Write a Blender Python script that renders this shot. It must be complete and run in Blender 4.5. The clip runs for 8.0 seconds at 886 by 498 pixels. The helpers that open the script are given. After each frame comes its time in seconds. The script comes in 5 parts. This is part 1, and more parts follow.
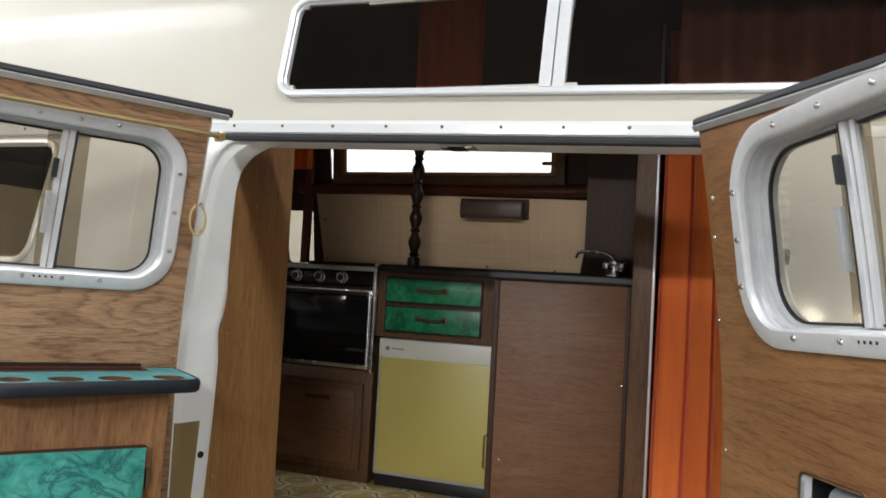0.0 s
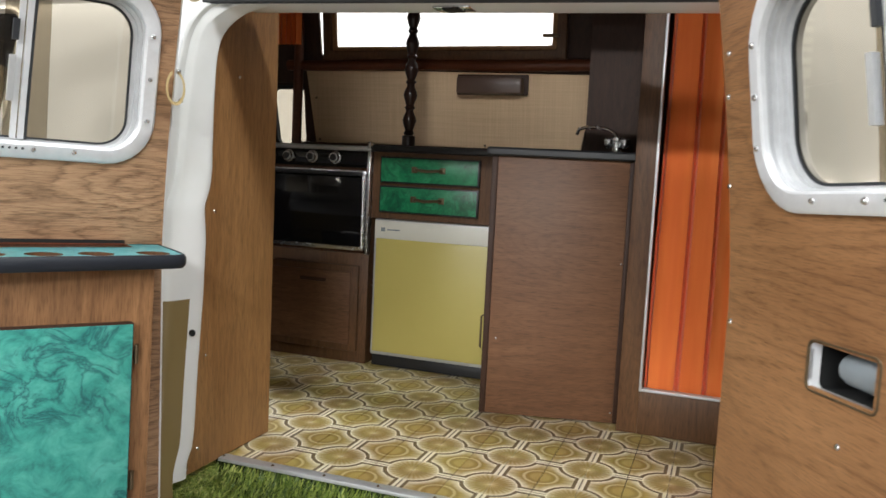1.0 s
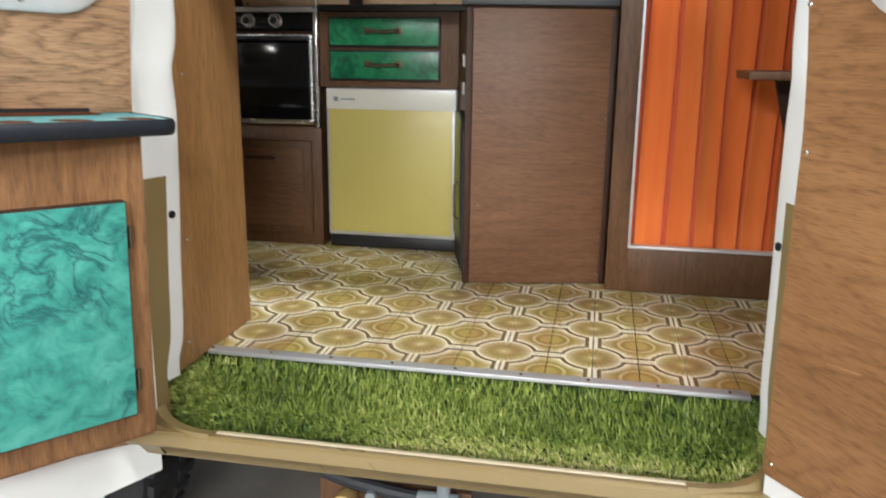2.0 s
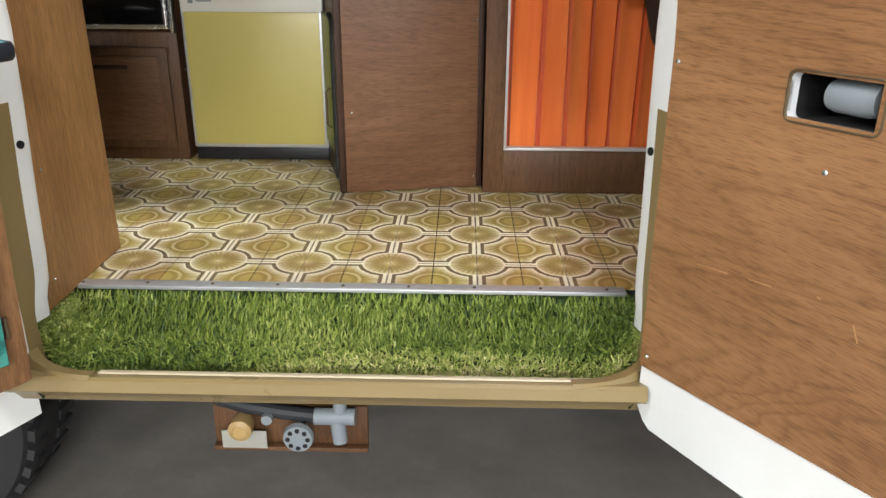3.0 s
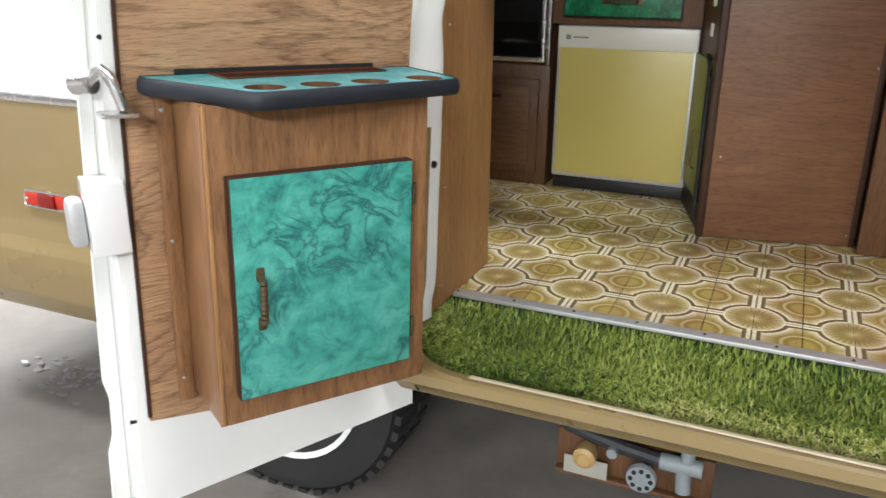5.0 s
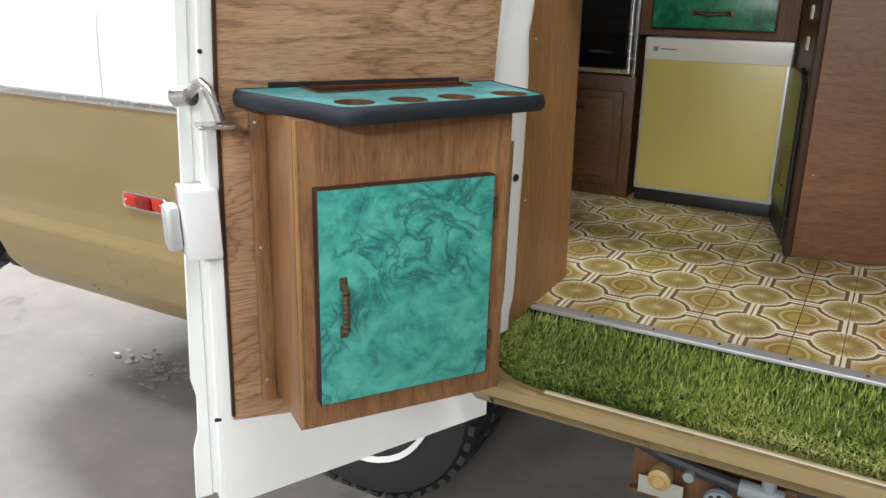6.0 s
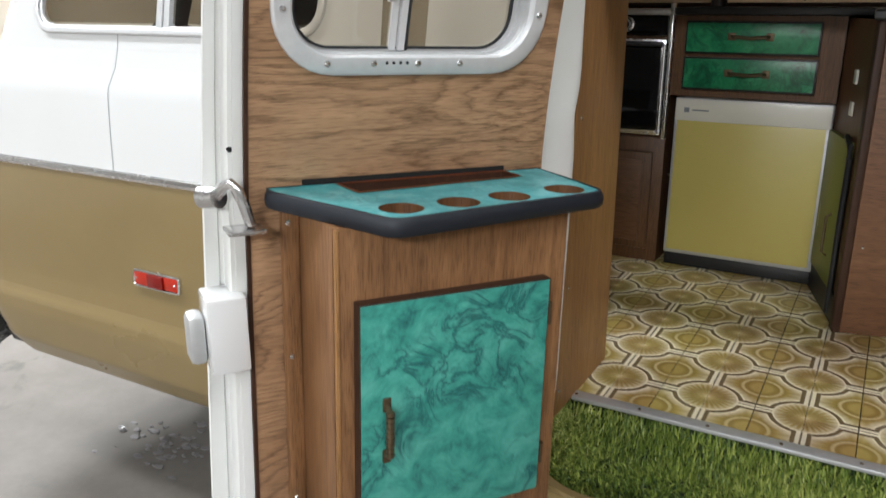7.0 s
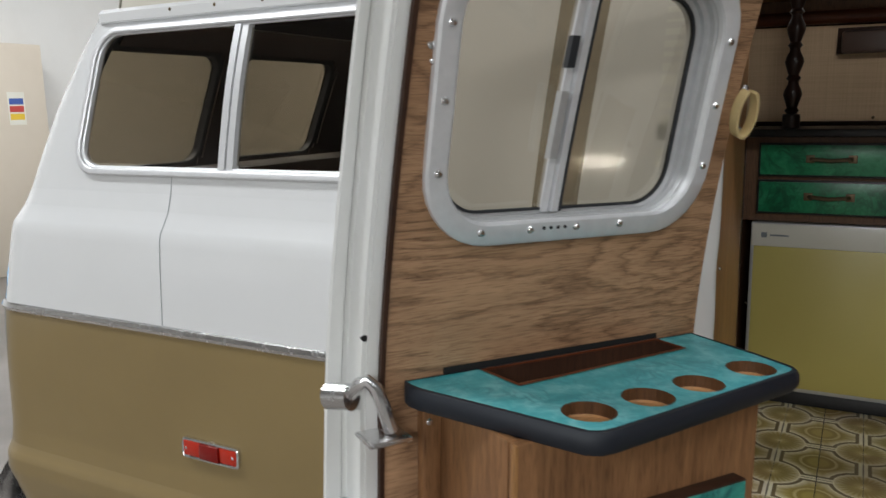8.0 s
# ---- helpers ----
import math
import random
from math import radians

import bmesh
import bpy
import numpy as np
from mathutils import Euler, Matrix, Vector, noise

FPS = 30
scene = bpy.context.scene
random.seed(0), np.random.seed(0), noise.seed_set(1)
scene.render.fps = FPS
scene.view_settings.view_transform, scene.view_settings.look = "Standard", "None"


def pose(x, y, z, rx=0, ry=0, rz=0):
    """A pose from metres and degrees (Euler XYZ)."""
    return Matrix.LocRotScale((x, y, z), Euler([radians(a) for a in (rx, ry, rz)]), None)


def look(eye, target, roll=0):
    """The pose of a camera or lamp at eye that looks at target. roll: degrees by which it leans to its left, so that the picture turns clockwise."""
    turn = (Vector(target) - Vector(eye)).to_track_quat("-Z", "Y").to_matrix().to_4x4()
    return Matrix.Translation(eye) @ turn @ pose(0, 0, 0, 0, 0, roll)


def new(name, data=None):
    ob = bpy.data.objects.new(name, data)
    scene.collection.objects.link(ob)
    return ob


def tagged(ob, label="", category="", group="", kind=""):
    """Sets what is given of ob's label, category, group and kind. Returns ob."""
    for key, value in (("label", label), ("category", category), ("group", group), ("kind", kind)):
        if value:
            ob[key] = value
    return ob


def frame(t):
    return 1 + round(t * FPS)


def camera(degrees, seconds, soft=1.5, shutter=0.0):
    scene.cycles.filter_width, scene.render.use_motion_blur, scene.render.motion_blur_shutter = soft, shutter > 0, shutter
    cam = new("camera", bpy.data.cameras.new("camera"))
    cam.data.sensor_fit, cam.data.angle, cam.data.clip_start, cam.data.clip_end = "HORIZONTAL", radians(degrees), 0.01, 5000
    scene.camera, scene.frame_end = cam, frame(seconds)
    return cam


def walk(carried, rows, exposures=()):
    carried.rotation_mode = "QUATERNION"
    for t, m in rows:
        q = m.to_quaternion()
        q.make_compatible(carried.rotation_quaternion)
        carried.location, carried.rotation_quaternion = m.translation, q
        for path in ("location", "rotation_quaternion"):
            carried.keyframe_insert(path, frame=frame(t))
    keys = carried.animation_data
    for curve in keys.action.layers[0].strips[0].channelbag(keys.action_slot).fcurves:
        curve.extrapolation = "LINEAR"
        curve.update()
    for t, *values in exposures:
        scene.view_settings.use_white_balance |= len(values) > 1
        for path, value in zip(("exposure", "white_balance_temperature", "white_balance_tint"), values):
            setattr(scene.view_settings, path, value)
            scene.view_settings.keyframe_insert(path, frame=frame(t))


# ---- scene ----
cam = camera(58.8, 8.0, soft=1.45, shutter=0.22)
PATH = [
    (0, (0.633, -1.847, 1.448), (-0.055, 0.03, 1.524), 3.1),
    (0.5, (0.721, -1.795, 1.43), (0.036, 0.083, 1.357), 2.9),
    (1, (0.613, -1.765, 1.406), (-0.054, 0.11, 1.204), 2.8),
    (1.5, (0.391, -1.756, 1.381), (-0.243, 0.117, 1.08), 1.9),
    (2, (0.304, -1.703, 1.315), (-0.075, 0.202, 0.837), 0.6),
    (2.2, (0.295, -1.682, 1.301), (0.019, 0.217, 0.736), 0.5),
    (3.3, (0.27, -1.676, 1.389), (0.261, 0.179, 0.644), 0.2),
    (3.5, (0.265, -1.684, 1.4), (0.268, 0.179, 0.673), 0.2),
    (4, (0.199, -1.72, 1.394), (0.14, 0.147, 0.679), 0.4),
    (4.5, (0.138, -1.722, 1.39), (-0.331, 0.098, 0.705), 0.3),
    (5, (0.112, -1.738, 1.393), (-0.651, -0.018, 0.715), 0.3),
    (5.2, (0.118, -1.743, 1.388), (-0.715, -0.052, 0.72), 0.1),
    (6.5, (0.064, -1.746, 1.451), (-0.88, -0.115, 0.782), 0.2),
    (7, (-0.052, -1.649, 1.5), (-0.993, 0.012, 0.903), 0.0),
    (7.5, (-0.207, -1.564, 1.546), (-1.15, 0.144, 1.107), -0.3),
    (8, (-0.395, -1.567, 1.574), (-1.321, 0.17, 1.219), -1.1),
]
walk(cam, [(t, look(eye, target, roll)) for t, eye, target, roll in PATH],
     exposures=[(0.0, -0.3), (1.0, 0.2), (1.5, 0.5), (2.2, 0.52), (3.5, 0.42), (5.0, 0.22), (6.5, -0.15), (7.0, -0.3), (7.5, -0.68), (8.0, -1.02)])

# ---- light ----
world = bpy.data.worlds.new("hall_world")
scene.world = world
world.use_nodes = True
world.node_tree.nodes["Background"].inputs[0].default_value = (0.9, 0.95, 1.0, 1)
world.node_tree.nodes["Background"].inputs[1].default_value = 0.015


def area_lamp(name, x, y, z, w, d, watts, colour=(0.95, 0.98, 1.0)):
    data = bpy.data.lights.new(name, "AREA")
    data.shape, data.size, data.size_y, data.energy, data.color = "RECTANGLE", w, d, watts, colour
    lamp = new(name, data)
    lamp.matrix_world = pose(x, y, z)
    return lamp


# Unseen lights, layout assumed; far and side rows added to brighten interior and walls.
TUBES = [(-3.5, -1.4, 165), (1.6, -1.4, 100), (-2.4, -8.0, 450), (1.6, -8.0, 860), (-2.4, -11.8, 160), (1.6, -11.8, 220), (-5.4, 1.2, 350), (-5.2, 4.6, 200), (-1.5, 4.4, 40), (2.5, 4.4, 40)]
for tx, ty, watts in TUBES:
    area_lamp("tube_light", tx, ty, 4.1, 2.4, 0.5, watts)

# ---- materials ----


def material(name, colour, rough=0.5, metal=0.0, spec=0.5):
    m = bpy.data.materials.new(name)
    m.use_nodes = True
    b = m.node_tree.nodes["Principled BSDF"]
    b.inputs["Base Color"].default_value = (*colour, 1)
    b.inputs["Roughness"].default_value = rough
    b.inputs["Metallic"].default_value = metal
    b.inputs["Specular IOR Level"].default_value = spec
    return m


class Nodes:
    """A short hand for node trees."""

    def __init__(self, m):
        self.tree = m.node_tree
        self.out = self.tree.nodes["Principled BSDF"]

    def add(self, kind, **props):
        n = self.tree.nodes.new(kind)
        if "operation" in props:
            n.operation = props["operation"]
        if "data_type" in props:
            n.data_type = props["data_type"]
        if "blend_type" in props:
            n.blend_type = props["blend_type"]
        return n

    def put(self, socket, value):
        if isinstance(value, bpy.types.NodeSocket):
            self.tree.links.new(value, socket)
        else:
            socket.default_value = value

    def coords(self, scale=(1, 1, 1), turn=(0, 0, 0), kind="Object", at=(0, 0, 0)):
        c = self.add("ShaderNodeTexCoord")
        m = self.add("ShaderNodeMapping")
        self.put(m.inputs["Vector"], c.outputs[kind])
        m.inputs["Scale"].default_value = scale
        m.inputs["Rotation"].default_value = [radians(a) for a in turn]
        m.inputs["Location"].default_value = at
        return m.outputs[0]

    def noise(self, vec, scale, detail=4.0, rough=0.55, distort=0.0):
        n = self.add("ShaderNodeTexNoise")
        self.put(n.inputs["Vector"], vec)
        n.inputs["Scale"].default_value = scale
        n.inputs["Detail"].default_value = detail
        n.inputs["Roughness"].default_value = rough
        n.inputs["Distortion"].default_value = distort
        return n.outputs["Fac"]

    def math(self, op, a, b=0.0, c=0.0):
        n = self.add("ShaderNodeMath", operation=op)
        for s, v in zip(n.inputs, (a, b, c)):
            self.put(s, v)
        return n.outputs[0]

    def ramp(self, fac, stops):
        n = self.add("ShaderNodeValToRGB")
        self.put(n.inputs[0], fac)
        el = n.color_ramp.elements
        while len(el) < len(stops):
            el.new(0.5)
        for e, (p, col) in zip(el, stops):
            e.position = p
            e.color = (*col, 1) if len(col) == 3 else col
        return n.outputs[0]

    def mix(self, fac, a, b, blend="MIX"):
        n = self.add("ShaderNodeMix", data_type="RGBA", blend_type=blend)
        self.put(n.inputs[0], fac)
        for s, v in ((n.inputs[6], a), (n.inputs[7], b)):
            self.put(s, (*v, 1) if isinstance(v, tuple) and len(v) == 3 else v)
        return n.outputs[2]

    def bump(self, height, strength=0.3, distance=0.002):
        n = self.add("ShaderNodeBump")
        n.inputs["Strength"].default_value = strength
        n.inputs["Distance"].default_value = distance
        self.put(n.inputs["Height"], height)
        self.put(self.out.inputs["Normal"], n.outputs[0])

    def colour(self, value):
        self.put(self.out.inputs["Base Color"], value)

    def rough(self, value):
        self.put(self.out.inputs["Roughness"], value)


def wood(name, dark, light, grain="x", rings=9.0, rough=0.42, figure=1.6, seed=0.0, contrast=1.0, line=0.3, fleck_depth=0.4):
    """Veneer with cathedral figure, long pores and a thin satin coat; grain names the axis it runs along."""
    m = material(name, light, rough)
    n = Nodes(m)
    def along(a, b):
        return {"x": (a, b, b), "y": (b, a, b), "z": (b, b, a)}[grain]

    v = n.coords(along(0.5, 2.2), at=(seed, seed * 1.7, seed * 0.6))
    jag = n.noise(n.coords(along(14, 110), at=(seed, 1, 2)), 1.0, 3.0, 0.65)
    wave = n.noise(n.coords(along(5, 16), at=(2, seed, 1)), 1.0, 2.0, 0.5)
    field = n.math("MULTIPLY_ADD", jag, 0.030, n.math("MULTIPLY_ADD", wave, 0.035, n.noise(v, figure, 2.0, 0.45, 0.5)))
    ring = n.math("FRACT", n.math("MULTIPLY", field, rings * 3.2))
    soft = n.ramp(ring, [(0.0, (0.22,) * 3), (0.06, (0.42,) * 3), (0.22, (0.72,) * 3), (0.72, (0.64,) * 3), (0.92, (0.44,) * 3), (1.0, (0.22,) * 3)])
    st = n.noise(n.coords(along(5.0, 64), at=(seed, 0, seed)), 1.0, 4.0, 0.65)
    tone = n.mix(1.0 - line, soft, st)
    po = n.noise(n.coords(along(26, 420)), 1.0, 2.0, 0.5)
    fleck = n.noise(n.coords(along(34, 520), at=(1, 2, seed)), 1.0, 3.0, 0.6)
    low, high = 0.45 - 0.31 / contrast, 0.5 + 0.29 / contrast
    base = n.ramp(tone, [(low, dark), (high, light)])
    pore = n.ramp(po, [(0.33, (0.45,) * 3), (0.50, (1.0,) * 3)])
    col = n.mix(0.6, base, n.mix(1.0, base, pore, "MULTIPLY"))
    gather = n.noise(n.coords(along(3, 7), at=(seed, seed, 0)), 1.0, 2.0)
    marks = n.math("MULTIPLY", n.ramp(fleck, [(0.54, (0,) * 3), (0.62, (1,) * 3)]), n.ramp(gather, [(0.35, (0.15,) * 3), (0.6, (1.0,) * 3)]))
    col = n.mix(n.math("MULTIPLY", marks, fleck_depth), col, n.mix(1.0, col, (0.45, 0.40, 0.36), "MULTIPLY"))
    patch = n.noise(n.coords(along(0.8, 2.0), at=(seed, 3, 1)), 2.0, 3.0)
    col = n.mix(n.ramp(patch, [(0.40, (0.0,) * 3), (0.68, (0.55,) * 3)]), col, n.mix(1.0, col, (0.60, 0.52, 0.46), "MULTIPLY"))
    n.colour(col)
    n.rough(n.math("MULTIPLY_ADD", po, 0.2, rough - 0.08))
    n.bump(po, 0.12, 0.0006)
    n.out.inputs['Specular IOR Level'].default_value = 0.35
    return m


def marbled(name, base, vein, pale, scale=1.0):
    """Printed marble laminate: cloudy patches and thin broken veins."""
    m = material(name, base, 0.32)
    n = Nodes(m)
    v = n.coords((scale, scale, scale))
    cloud = n.noise(v, 13.0, 6.0, 0.68, 0.5)
    veins = n.math("ABSOLUTE", n.math("SUBTRACT", n.noise(v, 10.0, 6.0, 0.62, 0.9), 0.5))
    mask = n.noise(v, 5.0, 2.0)
    line = n.ramp(veins, [(0.0, (1,) * 3), (0.018, (0.5,) * 3), (0.07, (0,) * 3)])
    line = n.math("MULTIPLY", line, n.ramp(mask, [(0.42, (0,) * 3), (0.6, (1,) * 3)]))
    col = n.ramp(cloud, [(0.28, vein), (0.38, tuple(0.45 * a + 0.55 * b for a, b in zip(vein, base))), (0.47, base), (0.66, pale)])
    n.colour(n.mix(n.math("MULTIPLY", line, 0.9), col, vein))
    return m


def paint(name, colour, rough=0.25, dirt=(0.75, 0.7, 0.6), amount=0.25, coat=0.3):
    m = material(name, colour, rough)
    n = Nodes(m)
    a = n.noise(n.coords(), 2.3, 5.0, 0.6)
    b = n.noise(n.coords(), 60.0, 3.0, 0.7)
    mask = n.math("MULTIPLY", n.ramp(a, [(0.45, (0,) * 3), (0.75, (1,) * 3)]), amount)
    n.colour(n.mix(mask, (*colour, 1), n.mix(1.0, (*colour, 1), dirt, "MULTIPLY")))
    n.rough(n.math("MULTIPLY_ADD", a, 0.18, rough - 0.06))
    n.out.inputs["Coat Weight"].default_value = coat
    n.out.inputs["Coat Roughness"].default_value = 0.08
    n.bump(b, 0.03, 0.0006)
    return m


def brushed(name, colour, rough=0.3, metal=1.0):
    m = material(name, colour, rough, metal)
    n = Nodes(m)
    a = n.noise(n.coords((6, 6, 6)), 8.0, 4.0, 0.65)
    n.colour(n.mix(n.math("MULTIPLY", a, 0.5), (*colour, 1), n.mix(1.0, (*colour, 1), (0.6, 0.6, 0.6), "MULTIPLY")))
    n.rough(n.math("MULTIPLY_ADD", a, 0.25, rough - 0.1))
    return m


def tinted_glass(name, colour, rough=0.0):
    """Thin tinted pane: part see-through, part mirror by angle."""
    m = bpy.data.materials.new(name)
    m.use_nodes = True
    t = m.node_tree
    for nd in list(t.nodes):
        t.nodes.remove(nd)
    out = t.nodes.new("ShaderNodeOutputMaterial")
    clear = t.nodes.new("ShaderNodeBsdfTransparent")
    clear.inputs[0].default_value = (*colour, 1)
    gloss = t.nodes.new("ShaderNodeBsdfGlossy")
    gloss.inputs["Roughness"].default_value = 0.02
    gloss.inputs["Color"].default_value = (0.9, 0.9, 0.9, 1)
    lw = t.nodes.new("ShaderNodeLayerWeight")
    lw.inputs[0].default_value = 0.5
    p5 = t.nodes.new("ShaderNodeMath")
    p5.operation = "POWER"
    p5.inputs[1].default_value = 4.5
    t.links.new(lw.outputs["Facing"], p5.inputs[0])
    fres = t.nodes.new("ShaderNodeMath")
    fres.operation = "MULTIPLY_ADD"
    fres.inputs[1].default_value, fres.inputs[2].default_value = 0.9, 0.045
    t.links.new(p5.outputs[0], fres.inputs[0])
    mix = t.nodes.new("ShaderNodeMixShader")
    t.links.new(fres.outputs[0], mix.inputs[0])
    t.links.new(clear.outputs[0], mix.inputs[1])
    t.links.new(gloss.outputs[0], mix.inputs[2])
    t.links.new(mix.outputs[0], out.inputs[0])
    return m


def glow(name, colour, strength):
    m = material(name, (0.8, 0.8, 0.8))
    b = m.node_tree.nodes["Principled BSDF"]
    b.inputs["Emission Color"].default_value = (*colour, 1)
    b.inputs["Emission Strength"].default_value = strength
    return m


WOOD_DOOR = wood("walnut_veneer_door", (0.110, 0.054, 0.027), (0.56, 0.34, 0.195), "x", 12, 0.4, 1.5, 0.3, 1.0, 0.6, 0.6)
WOOD_DOOR_R = wood("walnut_veneer_front_door", (0.135, 0.060, 0.023), (0.42, 0.215, 0.094), "x", 7, 0.42, 1.7, 4.1, 0.8, 0.45, 0.35)
WOOD_BAR = wood("walnut_veneer_upright", (0.085, 0.037, 0.016), (0.40, 0.205, 0.092), "z", 6, 0.38, 1.9, 2.2, 0.9, 0.22)
WOOD_PART = wood("walnut_veneer_partition", (0.21, 0.098, 0.034), (0.47, 0.25, 0.10), "z", 6, 0.4, 2.2, 5.0, 0.9, 0.2)
WOOD_PANEL = wood("walnut_veneer_panel", (0.10, 0.044, 0.022), (0.25, 0.125, 0.064), "x", 9, 0.45, 1.5, 7.0, 0.9, 0.25)
WOOD_DARK = wood("dark_stained_wood", (0.026, 0.011, 0.006), (0.07, 0.03, 0.016), "z", 8, 0.55, 2.0, 8.0)
WOOD_CAB = wood("brown_cabinet_wood", (0.06, 0.027, 0.012), (0.18, 0.088, 0.04), "z", 8, 0.42, 2.0, 9.0)
WOOD_RED = wood("red_brown_trim_wood", (0.09, 0.024, 0.010), (0.2, 0.06, 0.024), "x", 6, 0.35, 2.0, 11.0)
WOOD_EBONY = wood("ebonised_turned_wood", (0.012, 0.006, 0.005), (0.04, 0.018, 0.012), "z", 5, 0.3, 2.0, 12.0)
WOOD_PALE = wood("pale_plywood", (0.42, 0.20, 0.075), (0.60, 0.33, 0.14), "x", 6, 0.5, 2.0, 3.3)
TEAL = marbled("teal_marbled_laminate", (0.045, 0.30, 0.245), (0.005, 0.075, 0.085), (0.10, 0.42, 0.35), 1.3)
TEAL_TOP = marbled("turquoise_marbled_top", (0.06, 0.40, 0.44), (0.03, 0.26, 0.31), (0.20, 0.55, 0.57), 2.2)
GREEN = marbled("green_marbled_laminate", (0.012, 0.20, 0.085), (0.004, 0.07, 0.035), (0.04, 0.30, 0.14), 1.4)
WHITE = paint("white_van_enamel", (0.77, 0.78, 0.79), 0.16, (0.85, 0.84, 0.8), 0.15, 1.0)
CREAM = paint("cream_roof_gelcoat", (0.54, 0.51, 0.44), 0.45, (0.85, 0.82, 0.75), 0.25, 0.1)
JAMB = paint("white_door_jamb_enamel", (0.80, 0.81, 0.80), 0.28, (0.75, 0.72, 0.62), 0.35)
GOLD = paint("gold_van_enamel", (0.25, 0.18, 0.078), 0.27, (0.7, 0.68, 0.62), 0.35)
ALU = brushed("brushed_aluminium", (0.66, 0.67, 0.68), 0.42, 0.6)
ALU_BRIGHT = brushed("polished_window_aluminium", (0.84, 0.85, 0.87), 0.36, 0.35)
WORN = paint("worn_cream_primer", (0.55, 0.47, 0.33), 0.4, (0.6, 0.5, 0.35), 0.6, 0.0)
CHROME = brushed("worn_chrome", (0.85, 0.85, 0.86), 0.22)
BRASS = brushed("old_brass", (0.62, 0.47, 0.24), 0.34)
ANTIQUE = brushed("antique_bronze", (0.17, 0.125, 0.075), 0.45, 0.8)
BLACK = paint("black_vinyl", (0.014, 0.014, 0.016), 0.4, (0.5, 0.5, 0.5), 0.3, 0.0)
EDGE = paint("dark_blue_black_edging", (0.010, 0.014, 0.022), 0.5, (0.6, 0.6, 0.6), 0.3, 0.0)
OVEN_GLASS = material("black_oven_glass", (0.006, 0.006, 0.007), 0.08)
RUBBER = paint("tyre_rubber", (0.018, 0.018, 0.019), 0.75, (0.6, 0.6, 0.6), 0.4, 0.0)
SEAL = material("dark_rubber_seal", (0.02, 0.022, 0.026), 0.6)
GLASS = tinted_glass("smoked_side_glass", (0.48, 0.43, 0.35))
GLASS_DARK = tinted_glass("dark_smoked_roof_glass", (0.34, 0.28, 0.25))
YELLOW = paint("mustard_refrigerator_front", (0.56, 0.47, 0.14), 0.35, (0.85, 0.8, 0.7), 0.35, 0.1)
OFFWHITE = paint("ivory_enamel", (0.72, 0.70, 0.62), 0.3, (0.85, 0.82, 0.74), 0.3)
OLIVE = paint("olive_green_laminate", (0.17, 0.20, 0.045), 0.4, (0.7, 0.7, 0.6), 0.4, 0.0)
HEADLINE = paint("dark_brown_headliner", (0.045, 0.022, 0.016), 0.7, (0.7, 0.7, 0.7), 0.4, 0.0)
RED = material("red_marker_lens", (0.50, 0.030, 0.014), 0.15)
RED_DEEP = material("deep_red_marker_lens", (0.22, 0.008, 0.006), 0.12)
PVC = paint("grey_plastic_valve", (0.22, 0.25, 0.27), 0.45, (0.7, 0.68, 0.6), 0.5, 0.0)
CAPTAN = paint("yellowed_plastic_cap", (0.42, 0.28, 0.11), 0.45, (0.8, 0.7, 0.5), 0.4, 0.0)
PAPER = paint("faded_paper_label", (0.34, 0.33, 0.29), 0.7, (0.7, 0.68, 0.6), 0.5, 0.0)
STRAP = paint("yellowed_webbing", (0.62, 0.48, 0.24), 0.7, (0.7, 0.65, 0.5), 0.5, 0.0)
RIM = paint("white_wheel_rim", (0.75, 0.76, 0.76), 0.35)
# near-black colour that paints in the shade of holes and slots
HOLE_SHADE = material("painted_hole_shade", (0.006, 0.006, 0.006), 0.8)


def woven_panel():
    m = material("beige_woven_wallboard", (0.52, 0.35, 0.20), 0.65)
    n = Nodes(m)
    a = n.noise(n.coords((4, 4, 220)), 1.0, 2.0)
    b = n.noise(n.coords((220, 4, 4)), 1.0, 2.0)
    c = n.noise(n.coords(), 3.0, 3.0)
    w = n.math("MULTIPLY_ADD", n.math("ADD", a, b), 0.35, n.math("MULTIPLY", c, 0.3))
    n.colour(n.ramp(w, [(0.3, (0.55, 0.37, 0.21)), (0.65, (0.74, 0.53, 0.33))]))
    n.bump(n.math("ADD", a, b), 0.2, 0.0008)
    return m


BEIGE = woven_panel()


def curtain_cloth():
    m = material("orange_curtain_cloth", (0.78, 0.15, 0.03), 0.8)
    n = Nodes(m)
    a = n.noise(n.coords((14, 14, 1.0)), 1.0, 3.0, 0.6)
    b = n.noise(n.coords((600, 600, 600)), 1.0, 1.0)
    n.colour(n.ramp(a, [(0.25, (0.76, 0.13, 0.018)), (0.55, (0.88, 0.20, 0.035)), (0.8, (0.92, 0.28, 0.065))]))
    n.bump(b, 0.15, 0.0006)
    n.out.inputs["Sheen Weight"].default_value = 0.2
    n.out.inputs["Transmission Weight"].default_value = 0.0
    return m


ORANGE = curtain_cloth()

TILE = 0.2165


